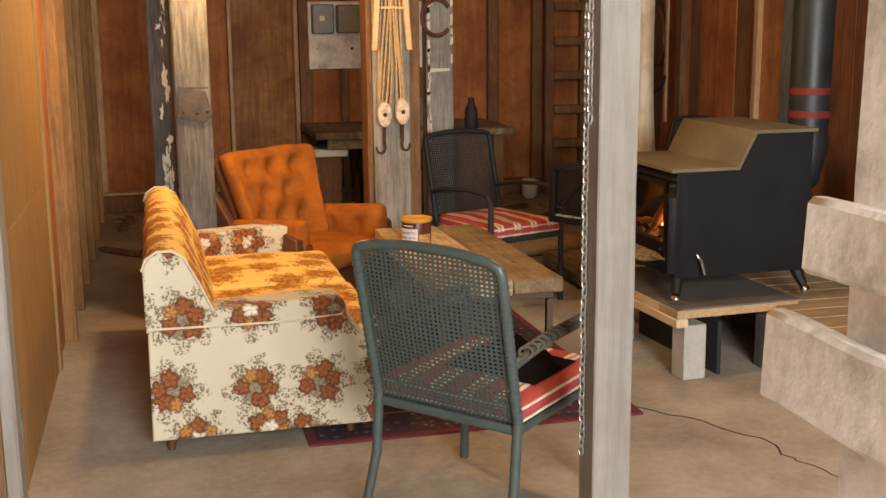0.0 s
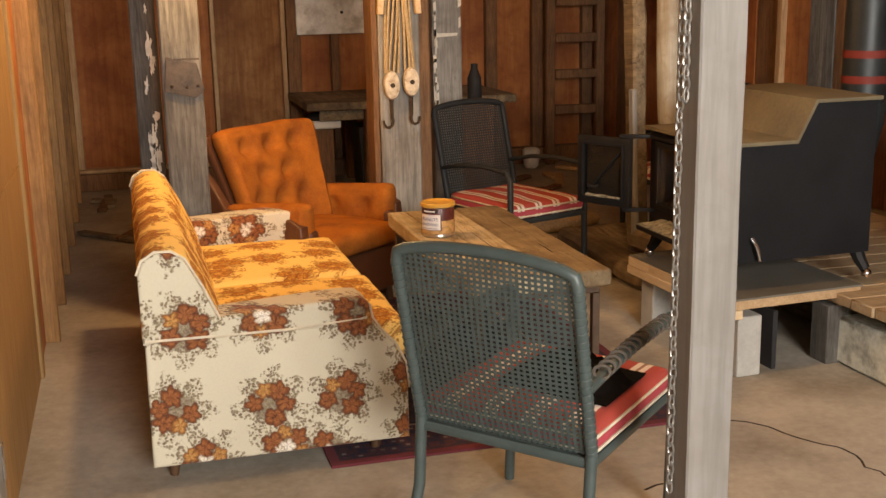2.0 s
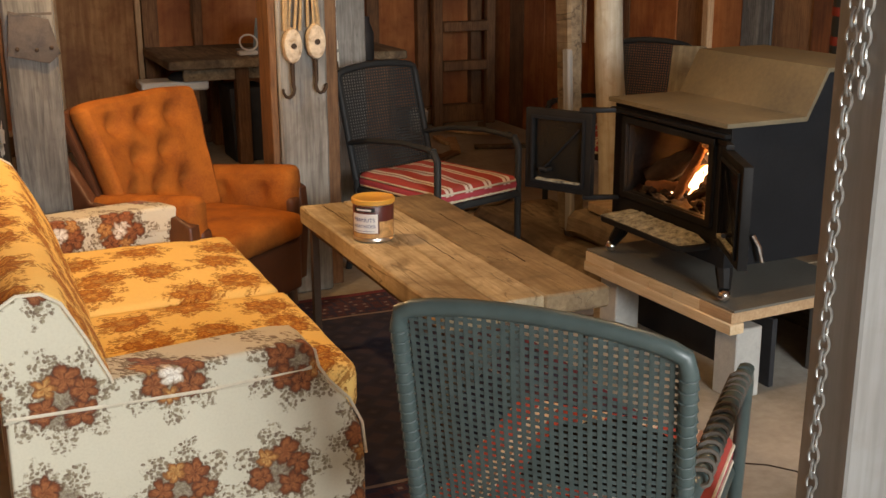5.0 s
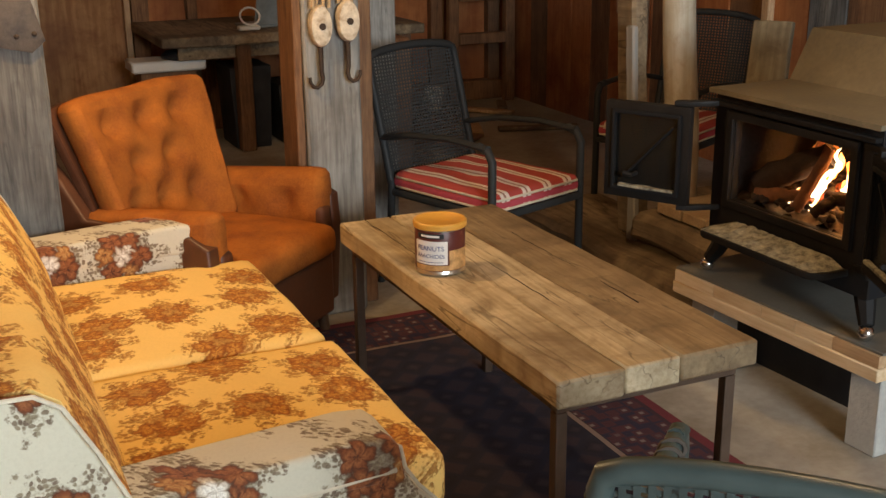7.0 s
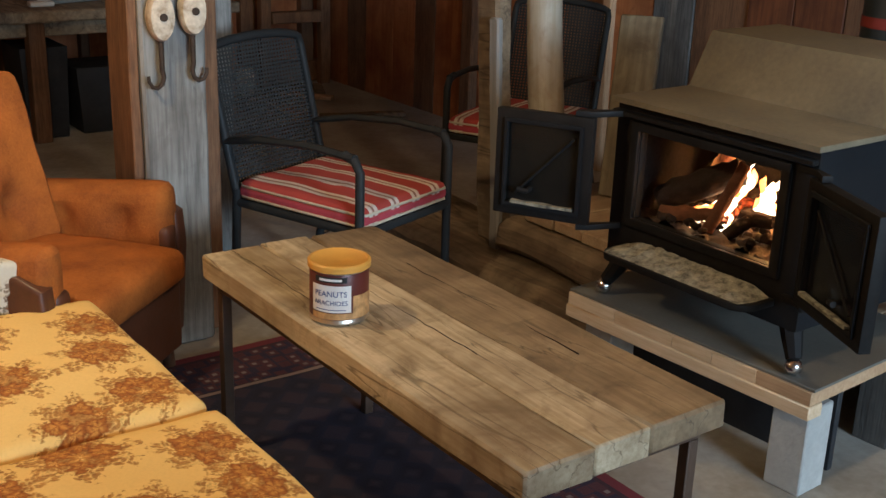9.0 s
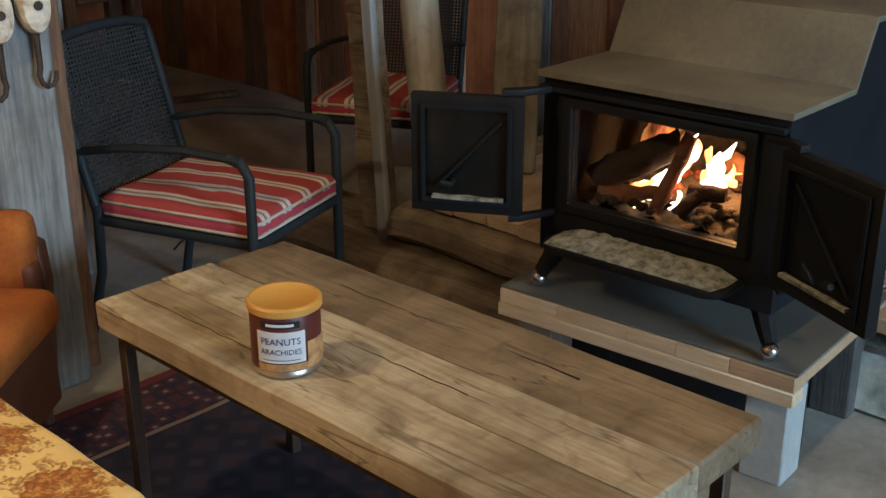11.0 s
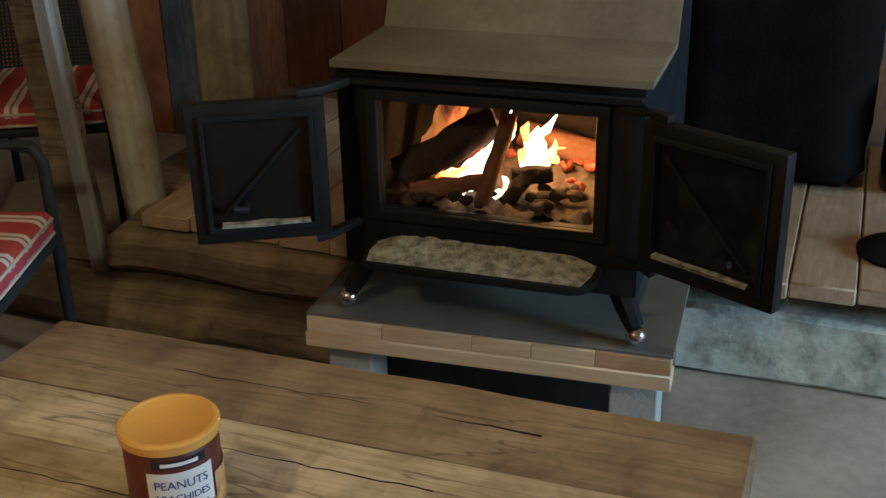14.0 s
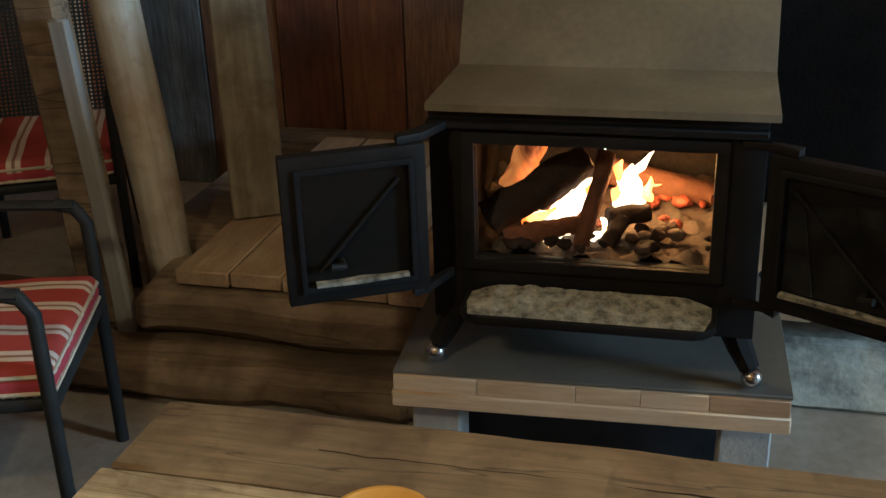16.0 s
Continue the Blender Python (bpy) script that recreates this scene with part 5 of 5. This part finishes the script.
def post_middle():
    t = thing("support_post", pose(1.160, 5.72, 0), "weathered square post hung with a rope tackle", "post", "", "structure")
    part("shaft", timber(-0.095, 0.095, -0.085, 0.09, 0, TOP, 0.004, 0.15, 0.008, 4), GREY_TIMBER, t)
    part("side_board", timber(-0.125, -0.097, -0.07, 0.09, 0, TOP, 0.003, 0.2, 0.004, 7), STUD, t)
    part("side_board", timber(0.097, 0.16, -0.02, 0.09, 0, TOP, 0.003, 0.2, 0.004, 9), STUD, t)
    k = thing("block_and_tackle", pose(1.156, 5.62, 0), "old rope tackle with two chipped white pulley blocks", "pulley")
    for s, x in ((-1, -0.045), (1, 0.047)):
        zc = 0.985 + 0.012 * (s > 0)
        sh = lathe([(0.020, -0.030), (0.042, -0.026), (0.046, -0.012), (0.046, 0.012), (0.042, 0.026), (0.020, 0.030)], 20)
        sh.transform(pose(x, -0.016, zc, 90, 0, 0) @ Matrix.Diagonal((0.80, 1.45, 0.85, 1)))
        blk = part("pulley_block", sh, PULLEY, k, "chipped white pulley block")
        part("axle", tube([(x, -0.046, zc), (x, 0.01, zc)], 0.011, 10), RUST, blk)
        hook = [(x, -0.015, zc - 0.062), (x, -0.015, zc - 0.115)] + [(x + 0.018 * s - 0.022 * math.cos(a) * s, -0.015, zc - 0.165 - 0.030 * math.sin(a)) for a in (-0.6, 0, 0.7, 1.4, 2.1, 2.8, 3.3)]
        part("hook", tube(hook, 0.0085, 8, None, False, 0.005), RUST, k, "rusty iron hook")
        for j in range(5):
            a = (x + (j - 2) * 0.013, -0.012 - 0.006 * (j % 2), zc + 0.055)
            b = (x * 0.15 + (j - 2) * 0.010 + 0.008 * s, -0.010 - 0.006 * (j % 2), 1.62)
            mid = [Vector(a).lerp(Vector(b), u) + Vector((0.010 * math.sin(u * 3.1 + j) * s, -0.004 * math.sin(u * 6), 0)) for u in [i / 10 for i in range(11)]]
            part("rope", tube(mid, 0.0055, 7), ROPE, k, "hemp rope")
        st = box(-0.014, 0.014, -0.02, 0.012, 0, 0.50, 0.003)
        st.transform(pose(s * 0.088, -0.012, 1.30) @ pose(0, 0, 0, 0, -4 * s, 0))
        part("wood_slat", st, PINE, k, "pale wooden slat")
    part("tie", box(-0.09, 0.09, -0.024, -0.012, 1.50, 1.512, 0.002), PINE, k)


post_middle()


def post_far():
    t = thing("support_post", pose(1.57, 6.34, 0), "old grey post with white paint along its edges", "post", "", "structure")
    part("shaft", timber(-0.078, 0.078, -0.06, 0.06, 0, TOP, 0.005, 0.12, 0.008, 12), GREY_TIMBER, t)
    rr = random.Random(5)
    for k in range(22):
        z = 0.80 + 0.036 * k
        x = -0.066 + rr.uniform(-0.006, 0.008)
        if k > 9:
            x = rr.choice((-0.066, 0.066))
        w, h = rr.uniform(0.004, 0.010), rr.uniform(0.02, 0.045)
        part("paint_flake", prism([(x - w, z - h), (x + w, z - h * 0.7), (x + w * 0.8, z + h), (x - w, z + h * 0.8)], "y", -0.069, -0.065), FLAKE, t, "flake of white paint", None)
    part("paint_flake", prism([(-0.06, 1.16), (0.05, 1.165), (0.055, 1.18), (-0.06, 1.18)], "y", -0.069, -0.065), FLAKE, t, "flake of white paint", None)
    hs = [(0.0 + 0.085 * math.cos(a) - 0.02, -0.075, 1.46 + 0.10 * math.sin(a)) for a in [0.6 + 5.0 * k / 14 for k in range(15)]]
    cl = thing("horse_collar", pose(1.57, 6.34, 0), "loop of old tack hung on the grey post", "tack")
    part("loop", tube(hs, 0.012, 8), LEATHER, cl)


post_far()


def log_post():
    t = thing("log_post", pose(2.455, 5.66, 0.105) @ pose(0, 0, 0, -4, 0, 0), "peeled round log beside a split brown timber", "post", "", "structure")
    pts = [(0.080 + 0.010 * math.sin(k * 0.7), -0.055, 2.49 * k / 18) for k in range(19)]
    bm = tube(pts, 0.062, 20, None, False, 0.055)
    for v in bm.verts:
        v.co += noise.noise_vector(Vector((v.co.x * 5, v.co.y * 5, v.co.z * 2))) * 0.010
    part("log", bm, LOG, t, "peeled pale log", 70)
    part("timber", timber(-0.090, -0.020, 0.0, 0.12, 0, 2.49, 0.008, 0.08, 0.012, 21), OLD_TIMBER, t, "rough brown timber")
    part("edge_strip", timber(-0.112, -0.087, -0.03, 0.02, -0.10, 0.80, 0.004, 0.06, 0.006, 31), PALE_TIMBER, t, "pale split strip")


log_post()

# leaning plank behind the stove
ln = timber(-0.075, 0.075, -0.016, 0.016, 0, 0.64, 0.004, 0.1, 0.005, 14)
lean_plank = solid("leaning_plank", ln, wood("mottled_plank", (0.11, 0.085, 0.05), (0.18, 0.15, 0.095), (0.25, 0.215, 0.14), "z", 0.3, 0.8, 0.9, (0.06, 0.042, 0.025)), "mottled grey-brown plank leaning behind the stove", "plank")
lean_plank.matrix_world = pose(2.72, 5.42, 0.288) @ pose(0, 0, 0, 0, 0, -62) @ pose(0, 0, 0, -9, 0, 0)


# ---- pen rails by the entrance ----
def rails():
    t = thing("pen_rails", pose(0.855, 0, 0), "whitewashed rough boards of an open pen rail", "fence", "", "structure")
    part("post", timber(0.012, 0.115, 1.13, 1.285, 0, TOP, 0.006, 0.12, 0.012, 2), WHITEWASH, t)
    part("post", timber(0.012, 0.115, 0.22, 0.33, 0, TOP, 0.006, 0.12, 0.012, 6), WHITEWASH, t)
    part("rail", timber(-0.024, 0.010, 0.16, 1.338, 1.102, 1.205, 0.006, 0.06, 0.008, 3), WHITEWASH, t)
    part("rail", timber(-0.024, 0.010, 0.16, 1.428, 0.896, 1.030, 0.006, 0.06, 0.008, 7), WHITEWASH, t)
    part("rail", timber(-0.024, 0.010, 0.16, 1.25, 0.50, 0.63, 0.006, 0.06, 0.008, 9), WHITEWASH, t)


rails()


# ---- back of the room ----
def bench():
    t = thing("workbench", pose(1.12, 8.2, 0), "worn wooden workbench against the back wall", "workbench")
    part("top", timber(0.0, 1.5, 0, 0.9, 0.60, 0.655, 0.004, 0.2, 0.008, 3), OLD_TIMBER, t)
    part("apron", box(0.10, 1.45, 0.10, 0.13, 0.52, 0.598, 0.004), OLD_TIMBER, t)
    for x in (0.45, 1.4):
        for y in (0.10, 0.8):
            part("leg", box(x - 0.04, x + 0.04, y - 0.04, y + 0.04, 0, 0.599, 0.005), STUD, t)


bench()
lp = thing("laptop", pose(1.80, 8.55, 0.657) @ pose(0, 0, 0, 0, 0, 15), "grey laptop open on the workbench", "laptop")
part("base", box(-0.16, 0.16, -0.11, 0.11, 0, 0.016, 0.004), METER, lp)
part("screen", box(-0.16, 0.16, -0.004, 0.004, 0, 0.21, 0.003, pose(0, -0.11, 0.017) @ pose(0, 0, 0, 14, 0, 0)), METER, lp)
cb = thing("white_cable", pose(1.63, 8.36, 0.657), "white charger with a coiled cable on the bench", "cable")
part("brick", box(-0.06, 0.06, -0.03, 0.03, 0, 0.025, 0.006), WHITE, cb)
part("coil", tube([(0.055 * math.cos(a) + 0.01, 0.02 * math.sin(a), 0.075 + 0.045 * math.sin(a)) for a in [2 * math.pi * k / 16 for k in range(16)]], 0.006, 6, None, True), WHITE, cb)
bt = solid("bottle", lathe([(0.040, 0), (0.045, 0.01), (0.045, 0.15), (0.030, 0.19), (0.022, 0.21), (0.022, 0.24)], 20), DARK, "tall black bottle standing on a stump", "bottle")
bt.matrix_world = pose(2.09, 7.50, 0.69)
st = solid("stump_stand", timber(1.98, 2.20, 7.40, 7.62, 0, 0.686, 0.006, 0.15, 0.02, 4), STUD, "dark square wooden stand by the bench", "stand")
for x0, x1, z1, y0, lab in ((1.52, 1.72, 0.46, 8.20, "dark plastic tub under the workbench"), (1.80, 2.12, 0.34, 8.22, "black crate under the workbench")):
    tb = prism([(x0, 0), (x1, 0), (x1 + 0.02, z1), (x0 - 0.02, z1)], "y", y0 + 0.14, y0 + 0.45, 0.01)
    tub = solid("storage_tub", tb, DARK, lab, "tub")
pr = thing("printer", pose(1.08, 8.45, 0.46), "pale boxy machine with a dark round lid on a stand", "appliance")
part("body", box(-0.10, 0.30, -0.10, 0.12, 0, 0.06, 0.01), WHITE, pr)
part("dark_lid", lathe([(0.12, 0), (0.13, 0.015), (0.10, 0.04), (0.02, 0.045)], 20), DARK, pr).matrix_local = pose(0.20, -0.02, 0.061)
part("stand", box(-0.05, 0.25, -0.06, 0.08, -0.46, -0.001, 0.006), STUD, pr)


def meter_board():
    t = thing("meter_board", pose(0, BACK - 0.07, 0), "white painted board with two electric boxes", "electrical panel")
    part("board", timber(1.21, 2.20, -0.02, 0.008, 1.075, 1.60, 0.003, 0.2, 0.004, 5), WHITEWASH, t)
    a = part("meter", box(1.235, 1.405, -0.11, -0.021, 1.35, 1.58, 0.01), METER, t, "grey meter box")
    part("dial", box(1.29, 1.33, -0.114, -0.1105, 1.45, 1.49, 0), WHITE, a)
    part("fuse_box", box(1.43, 1.61, -0.10, -0.021, 1.355, 1.575, 0.012), OLIVE, t, "olive fuse box")
    part("knob", ball(0.012, (1.555, -0.023, 1.235), None, (1, 0.5, 1)), DARK, t)
    part("cable", tube([(1.615, -0.05, 1.50), (1.66, -0.05, 1.43), (1.72, -0.04, 1.38), (1.74, -0.03, 1.55), (1.70, -0.03, 1.60)], 0.006, 6), DARK, t)
    part("conduit", tube([(1.47, 0.05, 0.70), (1.47, 0.05, 1.074)], 0.008, 8), STUD, t)


meter_board()


def ladder():
    t = thing("wooden_ladder", pose(3.40, 9.02, 0), "dark wooden ladder rungs on the back wall", "ladder")
    for x in (-0.22, 0.20):
        part("rail", timber(x - 0.035, x + 0.035, -0.03, 0.03, 0, 2.3, 0.004, 0.2, 0.006, x), STUD, t)
    for z in (0.40, 0.68, 0.96, 1.24, 1.52, 1.80):
        part("rung", timber(-0.185, 0.165, -0.05, 0.02, z, z + 0.07, 0.004, 0.1, 0.006, z), STUD, t)


ladder()


def tack():
    t = thing("horse_tack", pose(RIGHT - 0.06, 7.92, 0), "dark leather tack hanging on a wall hook", "tack")
    b = ball(0.13, (0, 0, 1.32), None, (0.35, 1.1, 1.7), 3)
    for v in b.verts:
        v.co += noise.noise_vector(v.co * 8) * 0.03
    part("pad", b, LEATHER, t)
    part("strap", tube([(-0.03, -0.06 + 0.15 * math.sin(a), 1.08 - 0.16 * math.cos(a)) for a in [2.6 * k / 10 - 1.3 for k in range(11)]], 0.014, 8), DARK, t)
    part("pale_strap", box(-0.02, 0.0, -0.20, -0.17, 0.7, 1.9, 0.003), BATTEN, t)


tack()
# bulky black bag beyond the stove
bg = timber(3.0, 3.3, 3.70, 4.24, 0.288, 0.90, 0.02, 0.12, 0.06, 19)
solid("black_bag", bg, BLACK, "tall black bag standing on the planks behind the stove", "bag", "", 60, "black bags")
bg = timber(2.98, 3.30, 3.02, 3.66, 0.288, 0.62, 0.02, 0.12, 0.06, 17)
solid("black_bag", bg, BLACK, "bulky black bag on the planks by the stove", "bag", "", 60, "black bags")
pl = thing("fire_tool_stand", pose(2.66, 3.60, 0.288), "black iron fire tool stand on the planks", "fire tools")
part("base", lathe([(0.10, 0), (0.105, 0.008), (0.09, 0.018), (0.02, 0.022)], 28), IRON, pl)
part("rod", tube([(0, 0, 0.02), (0.01, 0, 0.60)], 0.009, 8), IRON, pl)
part("hook", tube([(0.01, 0, 0.59), (0.05, 0, 0.62), (0.06, 0, 0.57)], 0.006, 8), IRON, pl)

# scraps on the floor at the far wall and beside the ladder
rr = random.Random(21)
for k in range(16):
    x, y = (rr.uniform(-0.35, 0.25), rr.uniform(7.3, 8.9)) if k < 8 else (rr.uniform(2.5, 3.5), rr.uniform(7.8, 8.9))
    l = rr.uniform(0.12, 0.5)
    bm = timber(-l / 2, l / 2, -0.03, 0.03, 0, 0.025, 0.004, 0.08, 0.004, k)
    sc = solid("wood_scrap", bm, (STUD, OLD_TIMBER, BATTEN)[k % 3], "loose scrap of wood on the floor", "scrap", "", 40, "wood scraps")
    sc.matrix_world = pose(x, y, 0.0045) @ pose(0, 0, 0, 0, 0, rr.uniform(0, 180))
wt = solid("white_tub", lathe([(0.04, 0), (0.06, 0.02), (0.07, 0.14), (0.05, 0.16)], 18), FLAKE, "small white pot on the floor by the ladder", "pot")
wt.matrix_world = pose(2.98, 8.9, 0.0)
ro = rough(ball(0.22, (0, 0, 0.05), None, (1.5, 0.9, 0.35), 3), 0, 0.02, 6)
for v in ro.verts:
    v.co.z = max(0.0, v.co.z)
rk = solid("sack", ro, ROPE, "flattened tan sack lying on the floor", "sack", "", 70)
rk.matrix_world = pose(2.30, 6.75, 0.0)

# floor cracks
for pts in ([(1.62, 3.95), (1.75, 3.75), (1.88, 3.60), (1.94, 3.44), (2.00, 3.35), (1.98, 3.24), (2.02, 3.12), (2.06, 3.0), (2.03, 2.85), (2.10, 2.6)], [(1.30, 3.30), (1.38, 3.32), (1.46, 3.29)], [(1.95, 6.3), (2.15, 6.38), (2.25, 6.5), (2.2, 6.7)]):
    fine = []
    for a, b in zip(pts, pts[1:]):
        for u in (0, 0.33, 0.66):
            p = Vector(a).lerp(Vector(b), u)
            fine.append((p.x + rr.uniform(-0.012, 0.012), p.y + rr.uniform(-0.012, 0.012), 0.0005))
    part("crack", tube(fine, 0.005, 5, None, False, 0.003, 0.25), CHAR, floor, "dark jagged crack in the slab", None)
